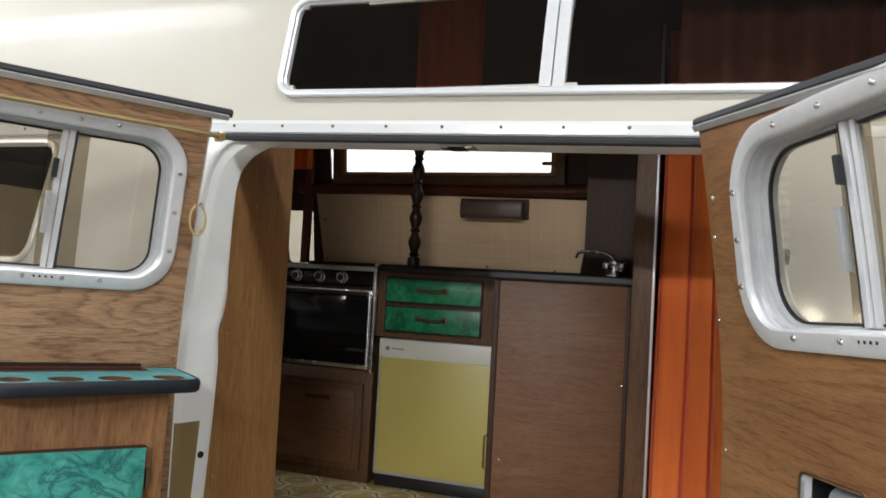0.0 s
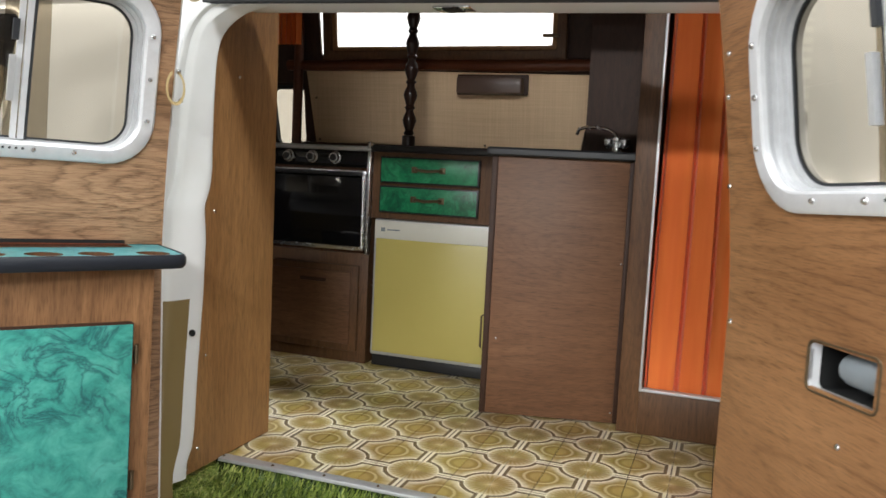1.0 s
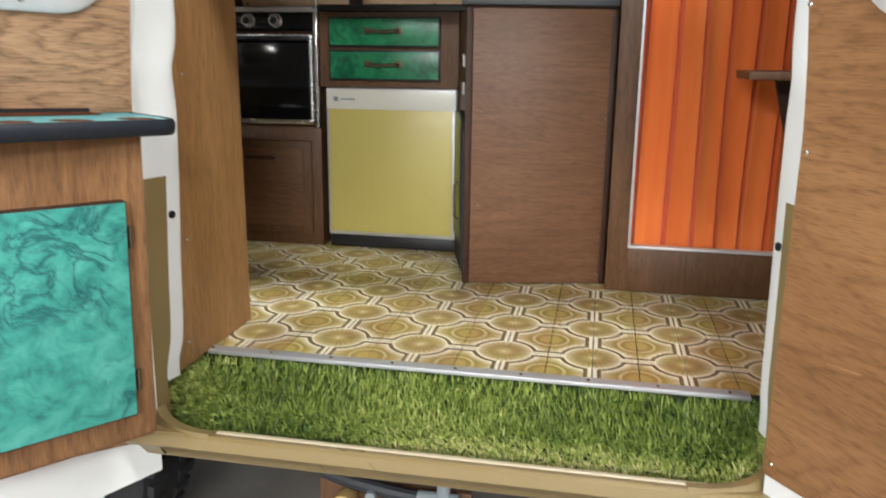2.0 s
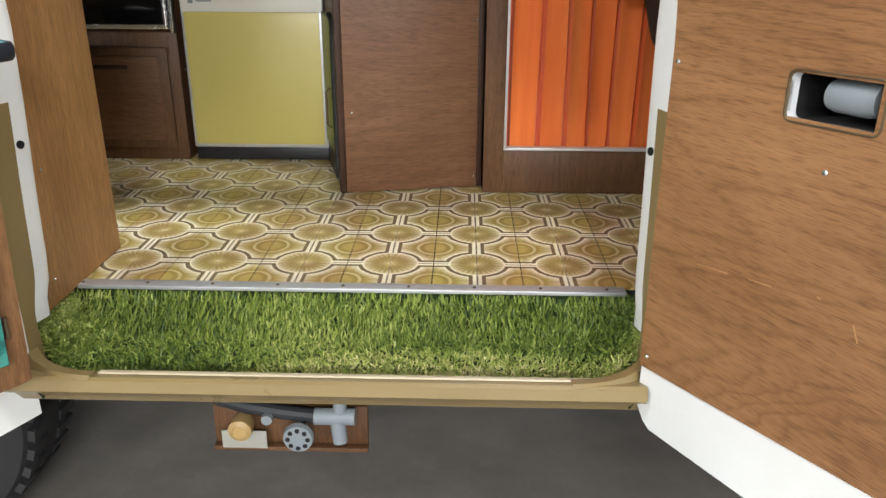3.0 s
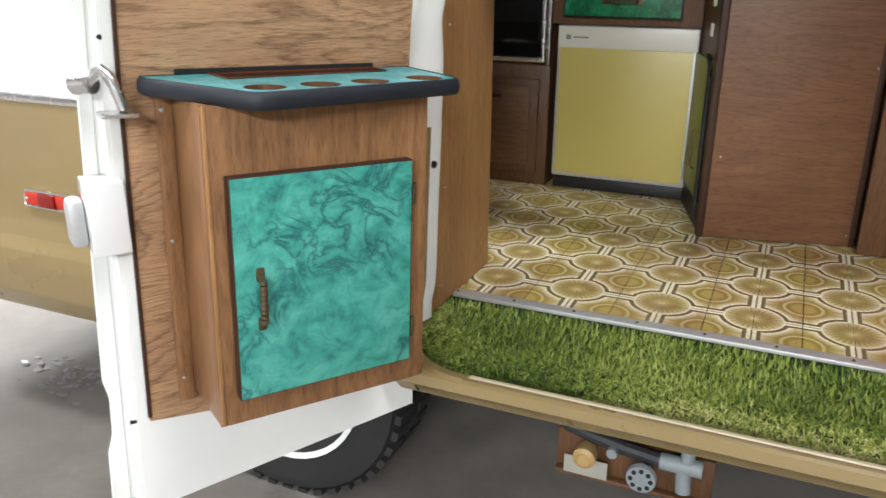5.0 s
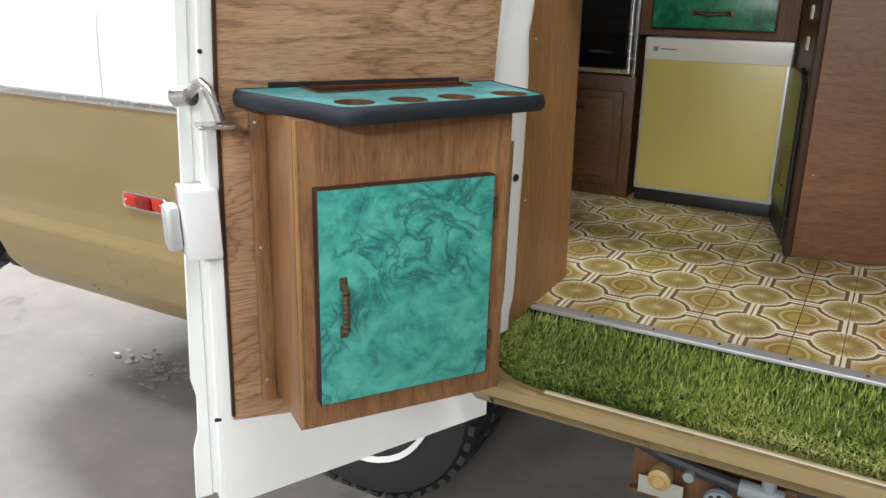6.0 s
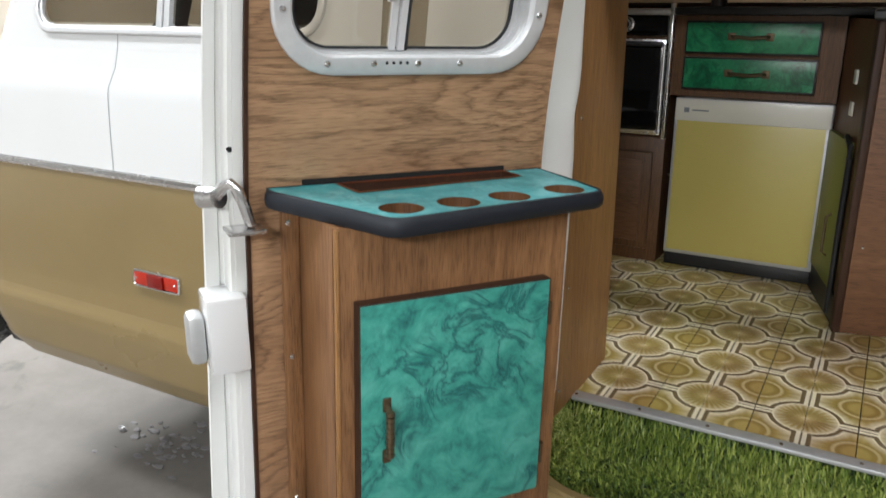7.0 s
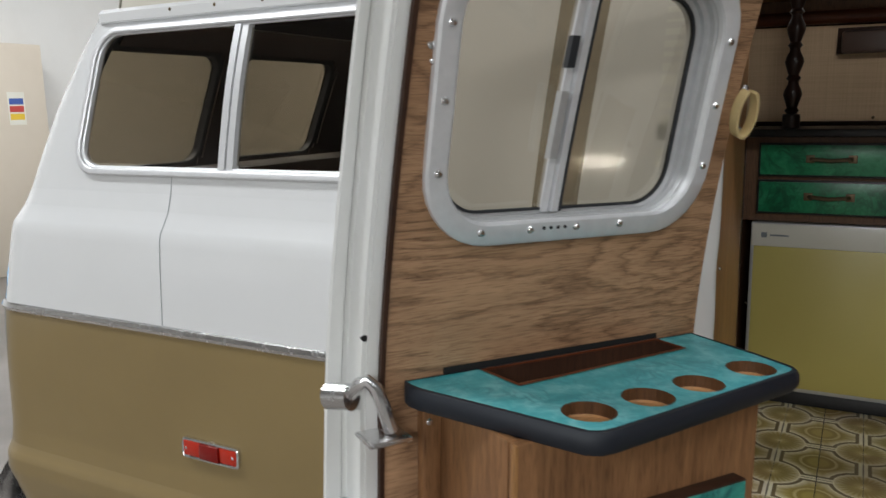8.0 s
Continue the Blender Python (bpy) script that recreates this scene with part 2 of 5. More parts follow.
def vinyl_tile():
    """Printed floor tile: an octagon with a rosette in the middle, quarter rosettes at the corners, cream and taupe bands between."""
    m = material("printed_vinyl_tile", (0.45, 0.36, 0.14), 0.33)
    n = Nodes(m)
    sep = n.add("ShaderNodeSeparateXYZ")
    c = n.add("ShaderNodeTexCoord")
    n.put(sep.inputs[0], c.outputs["Object"])
    x = n.math("DIVIDE", sep.outputs[0], TILE)
    y = n.math("DIVIDE", sep.outputs[1], TILE)
    ax, ay = n.math("ABSOLUTE", x), n.math("ABSOLUTE", y)
    bx, by = n.math("SUBTRACT", 0.5, ax), n.math("SUBTRACT", 0.5, ay)
    rc = n.math("SQRT", n.math("ADD", n.math("MULTIPLY", x, x), n.math("MULTIPLY", y, y)))
    rk = n.math("SQRT", n.math("ADD", n.math("MULTIPLY", bx, bx), n.math("MULTIPLY", by, by)))
    diag = n.math("MULTIPLY", n.math("ADD", ax, ay), 0.76)
    octa = n.math("MAXIMUM", n.math("MAXIMUM", ax, ay), diag)
    wob = n.math("MULTIPLY", n.math("SUBTRACT", n.noise(c.outputs["Object"], 60.0, 2.0), 0.5), 0.02)
    octa = n.math("ADD", octa, wob)
    rk = n.math("ADD", rk, wob)
    ang = n.math("ARCTAN2", by, bx)
    angc = n.math("ARCTAN2", y, x)
    petals = n.math("MULTIPLY_ADD", n.math("SINE", n.math("MULTIPLY", ang, 26.0)), 0.5, 0.5)
    petalc = n.math("MULTIPLY_ADD", n.math("SINE", n.math("MULTIPLY", angc, 22.0)), 0.5, 0.5)
    grain = n.noise(c.outputs["Object"], 45.0, 4.0, 0.65)
    cream, taupe = (0.90, 0.83, 0.66), (0.20, 0.145, 0.075)
    olive, straw, pale_straw = (0.30, 0.195, 0.042), (0.49, 0.36, 0.115), (0.74, 0.63, 0.38)
    speck = n.noise(c.outputs["Object"], 170.0, 4.0, 0.7)
    fill = n.mix(n.ramp(speck, [(0.35, (0,) * 3), (0.65, (1,) * 3)]), n.mix(grain, olive, straw), straw)
    edge = n.math("MAXIMUM", ax, ay)
    # lobed middle: rosette ring in straw, fading to cream at its edge
    o = n.ramp(n.math("MULTIPLY", rc, 2.0), [(0.0, straw), (0.22, straw), (0.30, olive), (0.36, olive), (0.39, pale_straw), (0.43, pale_straw), (0.47, olive), (0.55, straw), (0.70, pale_straw), (0.84, cream)])
    o = n.mix(n.math("MULTIPLY", petalc, n.ramp(rc, [(0.20, (0,) * 3), (0.24, (0.5,) * 3), (0.36, (0.3,) * 3)])), o, olive)
    o = n.mix(0.40, o, fill)
    o = n.mix(n.math("MULTIPLY", n.ramp(rk, [(0.38, (1,) * 3), (0.47, (0,) * 3)]), n.math("MULTIPLY_ADD", grain, 0.9, 0.25)), o, cream)
    # corner rosettes
    k = n.ramp(n.math("MULTIPLY", rk, 2.0), [(0.0, cream), (0.05, pale_straw), (0.11, straw), (0.23, olive), (0.42, olive), (0.52, straw), (0.61, cream)])
    k = n.mix(n.math("MULTIPLY", petals, n.ramp(rk, [(0.03, (0.5,) * 3), (0.09, (0.3,) * 3), (0.17, (0.15,) * 3), (0.23, (0.5,) * 3), (0.30, (0.9,) * 3)])), k, cream)
    k = n.mix(0.40, k, fill)
    # bands that follow the rosettes, and the double bars where two middles meet
    col = n.mix(n.ramp(rk, [(0.388, (1,) * 3), (0.394, (0,) * 3)]), o, cream)
    col = n.mix(n.ramp(rk, [(0.370, (1,) * 3), (0.376, (0,) * 3)]), col, taupe)
    col = n.mix(n.ramp(edge, [(0.402, (0,) * 3), (0.407, (1,) * 3)]), col, taupe)
    col = n.mix(n.ramp(edge, [(0.446, (0,) * 3), (0.451, (1,) * 3)]), col, cream)
    col = n.mix(n.ramp(edge, [(0.488, (0,) * 3), (0.493, (0.8,) * 3)]), col, taupe)
    col = n.mix(n.ramp(rk, [(0.322, (1,) * 3), (0.328, (0,) * 3)]), col, cream)
    col = n.mix(n.ramp(rk, [(0.304, (1,) * 3), (0.312, (0,) * 3)]), col, k)
    worn = n.noise(n.coords(kind="Object", scale=(3, 3, 3)), 3.0, 5.0, 0.7)
    info = n.add("ShaderNodeObjectInfo")
    shade = n.math("MULTIPLY_ADD", info.outputs["Random"], 0.14, 0.92)
    hsv = n.add("ShaderNodeHueSaturation")
    n.put(hsv.inputs["Color"], n.mix(n.math("MULTIPLY", worn, 0.4), col, n.mix(1.0, col, (0.8, 0.72, 0.55), "MULTIPLY")))
    n.put(hsv.inputs["Hue"], n.math("MULTIPLY_ADD", info.outputs["Random"], 0.022, 0.489))
    n.put(hsv.inputs["Value"], shade)
    n.colour(hsv.outputs[0])
    n.rough(n.math("MULTIPLY_ADD", grain, 0.2, 0.22))
    n.bump(grain, 0.06, 0.0005)
    return m


VINYL = vinyl_tile()


def grass_blade():
    m = material("artificial_grass_blade", (0.12, 0.22, 0.03), 0.5)
    n = Nodes(m)
    g = n.add("ShaderNodeNewGeometry")
    patch = n.noise(n.coords(at=(0.35, 0, 0)), 2.6, 2.0)
    sep = n.add("ShaderNodeSeparateXYZ")
    n.put(sep.inputs[0], g.outputs["Position"])
    # blades paler and yellower around a spot at the tread's front
    wx = n.math("DIVIDE", n.math("SUBTRACT", sep.outputs[0], 0.25), 0.50)
    wy = n.math("DIVIDE", n.math("ADD", sep.outputs[1], 0.215), 0.16)
    front_pale = n.math("ADD", n.math("MULTIPLY", wx, wx), n.math("MULTIPLY", wy, wy))
    front_pale = n.ramp(front_pale, [(0.0, (0.46,) * 3), (0.6, (0.32,) * 3), (1.4, (0.0,) * 3)])
    patch = n.math("ADD", patch, front_pale)
    f = n.math("MULTIPLY_ADD", g.outputs["Random Per Island"], 0.62, n.math("MULTIPLY_ADD", patch, 0.9, -0.30))
    n.colour(n.ramp(f, [(0.1, (0.040, 0.085, 0.010)), (0.40, (0.155, 0.22, 0.028)), (0.68, (0.34, 0.40, 0.085)), (0.9, (0.56, 0.55, 0.20)), (1.0, (0.70, 0.62, 0.34))]))
    n.out.inputs["Subsurface Weight"].default_value = 0.0
    return m


GRASS = grass_blade()
TURF = material("dark_turf_backing", (0.014, 0.028, 0.007), 0.9)


def concrete():
    m = material("stained_concrete", (0.36, 0.32, 0.29), 0.6)
    n = Nodes(m)
    a = n.noise(n.coords(), 0.7, 6.0, 0.6)
    b = n.noise(n.coords(), 6.0, 6.0, 0.7)
    c = n.noise(n.coords(at=(4, 2, 0)), 1.6, 5.0, 0.65, 0.8)
    d = n.noise(n.coords(), 120.0, 2.0)
    col = n.ramp(n.math("MULTIPLY_ADD", a, 0.6, n.math("MULTIPLY", b, 0.4)), [(0.3, (0.115, 0.102, 0.090)), (0.5, (0.195, 0.175, 0.157)), (0.7, (0.29, 0.262, 0.238))])
    stain = n.ramp(c, [(0.62, (0,) * 3), (0.68, (0.55,) * 3), (0.8, (0.8,) * 3)])
    col = n.mix(stain, col, (0.09, 0.084, 0.075))
    n.colour(n.mix(n.math("MULTIPLY", d, 0.25), col, n.mix(1.0, col, (0.7, 0.7, 0.7), "MULTIPLY")))
    n.rough(n.math("MULTIPLY_ADD", b, 0.4, 0.32))
    n.bump(d, 0.15, 0.001)
    return m


CONCRETE = concrete()
WALLPAINT = paint("white_hall_wall_paint", (0.72, 0.71, 0.69), 0.7, (0.85, 0.83, 0.8), 0.3, 0.0)
# grey given to unseen walls and ceiling to cut bounced light under the van
LOW_BOUNCE_WALL = paint("low_bounce_grey_paint", (0.36, 0.35, 0.33), 0.7, (0.85, 0.83, 0.8), 0.3, 0.0)
BEIGEWALL = paint("beige_hall_wall_paint", (0.60, 0.53, 0.44), 0.7, (0.85, 0.83, 0.8), 0.3, 0.0)

# ---- helpers for building ----


def thing(name, label, category, m=None, group="", kind=""):
    ob = new(name)
    ob.empty_display_size = 0.05
    if m is not None:
        ob.matrix_basis = m
    return tagged(ob, label, category, group, kind)


def finish(name, bm, mat, smooth=True, angle=35):
    me = bpy.data.meshes.new(name)
    bmesh.ops.recalc_face_normals(bm, faces=bm.faces[:])
    if smooth:
        for f in bm.faces:
            f.smooth = True
        for e in bm.edges:
            if len(e.link_faces) != 2 or e.calc_face_angle(0) > radians(angle):
                e.smooth = False
    bm.to_mesh(me)
    bm.free()
    for one in mat if isinstance(mat, (list, tuple)) else (mat,):
        me.materials.append(one)
    return me


def part(name, bm, mat, parent, label="", m=None, smooth=True):
    """Links a bmesh as one mesh object under a thing or a part."""
    ob = new(name, finish(name, bm, mat, smooth))
    ob.parent = parent
    if m is not None:
        ob.matrix_basis = m
    return tagged(ob, label)


def solid(name, bm, mat, label, category, kind="", group="", smooth=True):
    """A top-level thing of one mesh."""
    return tagged(new(name, finish(name, bm, mat, smooth)), label, category, group, kind)


def box(x0, x1, y0, y1, z0, z1, bevel=0.0, into=None, seg=2, m=None):
    bm = into if into is not None else bmesh.new()
    mat = Matrix.LocRotScale(((x0 + x1) / 2, (y0 + y1) / 2, (z0 + z1) / 2), None, (abs(x1 - x0), abs(y1 - y0), abs(z1 - z0)))
    made = bmesh.ops.create_cube(bm, size=1, matrix=(m @ mat) if m is not None else mat)["verts"]
    if bevel:
        edges = list({e for v in made for e in v.link_edges})
        bmesh.ops.bevel(bm, geom=edges, offset=bevel, segments=seg, profile=0.5, affect="EDGES")
    return bm


def cyl(p, q, r, n=20, into=None, r2=None, caps=True):
    bm = into if into is not None else bmesh.new()
    p, q = Vector(p), Vector(q)
    m = Matrix.Translation((p + q) / 2) @ (q - p).to_track_quat("Z", "Y").to_matrix().to_4x4()
    bmesh.ops.create_cone(bm, cap_ends=caps, segments=n, radius1=r, radius2=r if r2 is None else r2, depth=(q - p).length, matrix=m)
    return bm


def loft(loops, into=None, closed=True, cap=False, wrap=False):
    """Skin between loops of points; wrap joins the last loop to the first."""
    bm = into if into is not None else bmesh.new()
    rows = [[bm.verts.new(p) for p in lp] for lp in loops]
    pairs = list(zip(rows, rows[1:])) + ([(rows[-1], rows[0])] if wrap else [])
    for a, b in pairs:
        n = len(a)
        for i in range(n if closed else n - 1):
            j = (i + 1) % n
            bm.faces.new((a[i], a[j], b[j], b[i]))
    if cap:
        bm.faces.new(rows[0][::-1])
        bm.faces.new(rows[-1])
    return bm


def rounded(x0, x1, z0, z1, r, n=6):
    """Corner points of a rounded rectangle, counter-clockwise; r is one radius or four (low-left, low-right, high-right, high-left)."""
    rs = r if isinstance(r, (list, tuple)) else (r,) * 4
    out = []
    for (cx, cz, sx, sz), a0, q in zip(((x0, z0, 1, 1), (x1, z0, -1, 1), (x1, z1, -1, -1), (x0, z1, 1, -1)), (180, 270, 0, 90), rs):
        for i in range(n + 1):
            a = radians(a0 + 90 * i / n)
            out.append((cx + sx * q + q * math.cos(a), cz + sz * q + q * math.sin(a)))
    return out


def tube(points, r, n=10, into=None, closed=False):
    """A round rod bent through points."""
    pts = [Vector(p) for p in points]
    loops = []
    up = Vector((0.13, 0.21, 0.97))
    for i, p in enumerate(pts):
        a = pts[i - 1] if (i or closed) else p
        b = pts[(i + 1) % len(pts)] if (i + 1 < len(pts) or closed) else p
        d = (b - a).normalized()
        s = d.cross(up).normalized()
        t = s.cross(d)
        loops.append([p + r * (math.cos(6.2832 * k / n) * s + math.sin(6.2832 * k / n) * t) for k in range(n)])
    return loft(loops, into, True, not closed, closed)


def lathe(profile, n=20, into=None, at=(0, 0, 0), axis="z"):
    """Turned shape: profile of (radius, height)."""
    loops = []
    for r, hgt in profile:
        ring = []
        for k in range(n):
            c, s = r * math.cos(6.28318 * k / n), r * math.sin(6.28318 * k / n)
            p = {"z": (c, s, hgt), "y": (c, hgt, s), "x": (hgt, c, s)}[axis]
            ring.append(Vector(p) + Vector(at))
        loops.append(ring)
    return loft(loops, into, True, True)


def inside_rounded(x, z, x0, x1, z0, z1, r):
    dx = max(x0 + r - x, 0, x - x1 + r)
    dz = max(z0 + r - z, 0, z - z1 + r)
    return x0 < x < x1 and z0 < z < z1 and dx * dx + dz * dz < r * r


def sheet(us, vs, place, thick, hole=None, into=None):
    """A shell over a grid, with the cells of a hole left out; place(u, v, d) gives the point at depth d."""
    bm = into if into is not None else bmesh.new()
    f, b = {}, {}
    keep = [(i, j) for i in range(len(us) - 1) for j in range(len(vs) - 1)
            if not (hole and hole((us[i] + us[i + 1]) / 2, (vs[j] + vs[j + 1]) / 2))]

    def vert(store, i, j, d):
        if (i, j) not in store:
            store[i, j] = bm.verts.new(place(us[i], vs[j], d))
        return store[i, j]

    cells = set(keep)
    for i, j in keep:
        bm.faces.new([vert(f, *c, 0.0) for c in ((i, j), (i + 1, j), (i + 1, j + 1), (i, j + 1))])
        bm.faces.new([vert(b, *c, thick) for c in ((i, j + 1), (i + 1, j + 1), (i + 1, j), (i, j))])
        for (di, dj), (p, q) in (((-1, 0), ((i, j + 1), (i, j))), ((1, 0), ((i + 1, j), (i + 1, j + 1))), ((0, -1), ((i, j), (i + 1, j))), ((0, 1), ((i + 1, j + 1), (i, j + 1)))):
            if (i + di, j + dj) not in cells:
                bm.faces.new((vert(f, *q, 0.0), vert(f, *p, 0.0), vert(b, *p, thick), vert(b, *q, thick)))
    return bm


def steps(a, b, size):
    n = max(1, round(abs(b - a) / size))
    return [a + (b - a) * i / n for i in range(n + 1)]


def curve_at(table, z):
    """Smooth-ish reading of a table of (z, value)."""
    return float(np.interp(z, [p[0] for p in table], [p[1] for p in table]))


def window_ring(place, x0, x1, z0, z1, r, wide, d0, d1, inner_r=None, into=None):
    """A rounded frame of a given width from depth d0 out to d1, with a rolled face."""
    ri = max(0.01, r - wide) if inner_r is None else inner_r
    o = rounded(x0, x1, z0, z1, r, 8)
    o2 = rounded(x0 + 0.004, x1 - 0.004, z0 + 0.004, z1 - 0.004, r - 0.004 if not isinstance(r, (list, tuple)) else r, 8)
    i2 = rounded(x0 + wide - 0.004, x1 - wide + 0.004, z0 + wide - 0.004, z1 - wide + 0.004, ri + 0.004, 8)
    i = rounded(x0 + wide, x1 - wide, z0 + wide, z1 - wide, ri, 8)
    loops = [[place(x, z, d0) for x, z in o], [place(x, z, d1 - 0.003 * (1 if d1 > d0 else -1)) for x, z in o], [place(x, z, d1) for x, z in o2],
             [place(x, z, d1) for x, z in i2], [place(x, z, d1 - 0.003 * (1 if d1 > d0 else -1)) for x, z in i], [place(x, z, d0) for x, z in i]]
    return loft(loops, into, True, False, True)

# ---- the hall ----
solid("ground", box(-12, 12, -15, 12, -0.2, 0.0), CONCRETE, "grey-brown stained concrete workshop floor", "floor", "structure", smooth=False)
solid("wall_north", box(-12, 12, 7.0, 7.2, 0, 4.6), WALLPAINT, "white painted workshop wall behind the van", "wall", "structure", smooth=False)
solid("wall_south", box(-12, 12, -14.2, -14.0, 0, 4.6), LOW_BOUNCE_WALL, "unseen workshop wall, grey to cut bounced light", "wall", "structure", smooth=False)
solid("wall_west", box(-8.4, -8.2, -14, 7, 0, 4.6), WALLPAINT, "white painted workshop wall", "wall", "structure", smooth=False)
solid("wall_east", box(8.2, 8.4, -14, 7, 0, 4.6), LOW_BOUNCE_WALL, "unseen workshop wall, grey to cut bounced light", "wall", "structure", smooth=False)
solid("ceiling", box(-12, 12, -14.2, 7.2, 4.6, 4.8), LOW_BOUNCE_WALL, "unseen workshop ceiling, grey to cut bounced light", "ceiling", "structure", smooth=False)
TUBE_GLOW = glow("lit_tube", (1.0, 0.97, 0.92), 4.0)
# assumed fixtures at the unseen lamps
for tx, ty, watts in TUBES:
    lamp = thing("ceiling_light", "assumed white enamelled fluorescent ceiling light with two tubes, out of view", "ceiling light", pose(tx, ty, 4.15), "workshop ceiling lights")
    part("housing", box(-1.22, 1.22, -0.27, 0.27, 0.03, 0.12, 0.01), OFFWHITE, lamp)
    for k in (-0.12, 0.12):
        part("fluorescent_tube", cyl((-1.18, k, 0.0), (1.18, k, 0.0), 0.018, 12), TUBE_GLOW, lamp)
    part("stem", cyl((0, 0, 0.12), (0, 0, 0.45), 0.012, 8), ALU, lamp)

# ---- the van's shape ----
SIDE = [(0.40, -0.235), (0.44, -0.285), (0.50, -0.318), (0.60, -0.328), (0.64, -0.325), (0.67, -0.306), (0.72, -0.298), (0.85, -0.290), (1.05, -0.272),
        (1.20, -0.264), (1.27, -0.259), (1.29, -0.254), (1.305, -0.244), (1.335, -0.226), (1.38, -0.212), (1.45, -0.200), (1.60, -0.168), (1.72, -0.133), (1.82, -0.095), (1.90, -0.07)]
TAIL = [(0.40, -2.40), (0.45, -2.46), (0.60, -2.535), (1.04, -2.555), (1.30, -2.495), (1.55, -2.395), (1.85, -2.265), (1.9, -2.245)]
HIGH = [(1.825, -0.085), (1.90, -0.068), (2.05, -0.035), (2.20, 0.005), (2.35, 0.07), (2.48, 0.19), (2.56, 0.36), (2.60, 0.65)]
MIDDLE = 0.70          # the van's centre line in y
BELT = 1.057
NOSE = 2.3


def side_at(z):
    if z < 1.42:
        return curve_at(SIDE, z)
    return sum(curve_at(SIDE, z + 0.012 * k) for k in range(-4, 5)) / 9


van = thing("camper_van", "white and gold vintage camper van with side doors standing open", "van")


def body_point(x, z, d, far=False):
    """A point of the shell: the tail turns the corner towards the middle."""
    tail = curve_at(TAIL, z)
    y = side_at(z) + d
    turn = 0.13
    if x < tail + turn:
        a = min(max((tail + turn - x) / turn, 0.0), 1.0) * math.pi / 2
        px = tail + turn - (turn - d) * math.sin(a)
        py = side_at(z) + turn - (turn - d) * math.cos(a)
        x, y = px, py
    return (x, 2 * MIDDLE - y, z) if far else (x, y, z)


REAR_WIN = (-2.198, -1.175, 1.422, 1.793, 0.075)


def rear_shift(x, z):
    """The window's rear edge slants with the tail."""
    return 0.03 * (z - 1.45) / 0.335 * min(max((-1.66 - x) / 0.53, 0.0), 1.0)


def rear_hole(x, z):
    x -= rear_shift(x, z)
    return inside_rounded(x, z, REAR_WIN[0] + 0.015, REAR_WIN[1] - 0.015, REAR_WIN[2] + 0.015, REAR_WIN[3] - 0.015, 0.06)


def arch(x, z):
    return (x + 1.015) ** 2 + (z - 0.34) ** 2 < 0.40 ** 2


def rows_between(z0, z1):
    zs = sorted({round(z, 4) for z in steps(z0, z1, 0.02)} | {z for z, _ in SIDE if z0 < z < z1})
    return zs


FAR_WINS = ((-2.04, -1.555), (-1.475, -1.235))
tail_cols = [-2.57 + 0.02 * k for k in range(16)]


def flank(far):
    """White upper and gold lower sheet metal behind the side door."""
    xs_up = tail_cols + steps(-2.26, -0.665, 0.02)[1:]
    if far:
        xs_up = tail_cols + steps(-2.26, 2.3, 0.05)[1:]
    far_wins = [(a, b, 1.46, 1.775) for a, b in FAR_WINS]

    def hole_up(x, z):
        if far:
            return any(inside_rounded(x, z, *w, 0.06) for w in far_wins)
        return rear_hole(x, z)

    place = lambda x, z, d: body_point(x, z, d, far)
    upper = part("upper_side", sheet(xs_up, rows_between(BELT, 1.825), place, 0.012, hole_up), WHITE, van, "glossy white painted sheet metal")
    lower = part("lower_side", sheet(xs_up, rows_between(0.43, BELT), place, 0.012, lambda x, z: arch(x, z) if not far else False), GOLD, van, "metallic gold painted sheet metal")
    return upper, lower


upper, lower = flank(False)
flank(True)


def lining_at(x, z, d):
    return (x, 2 * MIDDLE - (side_at(z) if z < 1.83 else curve_at(HIGH, z)) - 0.035 - d, z)


part("inner_lining", sheet(steps(-2.30, -1.20, 0.02), steps(0.6, 2.28, 0.02), lining_at, 0.006,
                           lambda x, z: any(inside_rounded(x, z, a + 0.015, b - 0.015, 1.475, 1.76, 0.05) for a, b in FAR_WINS)), HEADLINE, van, "dark brown inner lining")
# tail wall closing the back
zs = rows_between(0.43, 1.825)
TAIL_WINS = ((-0.055, 0.455), (0.525, 1.085))


def tail_hole(y, z):
    return any(inside_rounded(y, z, a, b, 1.395, 1.765, 0.07) for a, b in TAIL_WINS)


def tail_at(y, z, d):
    y = min(max(y, side_at(z) + 0.11), 2 * MIDDLE - side_at(z) - 0.11)
    inset = max(0.0, -(y - side_at(z) - 0.13), y - (2 * MIDDLE - side_at(z) - 0.13))
    return (curve_at(TAIL, z) + d + 1.2 * inset, y, z)


part("tail_panel", sheet(steps(-0.19, 1.59, 0.03), rows_between(0.43, 1.825), tail_at, 0.02, tail_hole), WHITE, van)
for a, b in TAIL_WINS:
    rear = part("rear_window", window_ring(tail_at, a - 0.02, b + 0.02, 1.375, 1.785, 0.085, 0.035, 0.0, 0.035), SEAL, van, "rear door window in a dark rubber surround")
    gl = part("pane", loft([[tail_at(y, z, 0.01) for y in (a - 0.01, b + 0.01)] for z in steps(1.385, 1.775, 0.05)], None, False), GLASS, rear)
    gl.visible_shadow = False
part("front_side", sheet(steps(0.71, NOSE, 0.08), rows_between(BELT, 1.785), lambda x, z, d: (x, side_at(z) + d, z), 0.012), WHITE, van)
part("front_side", sheet(steps(0.71, NOSE, 0.08), rows_between(0.43, BELT), lambda x, z, d: (x, side_at(z) + d, z), 0.012), GOLD, van)
part("nose_panel", box(NOSE, NOSE + 0.04, -0.3, 2 * MIDDLE + 0.3, 0.43, 1.9), WHITE, van)
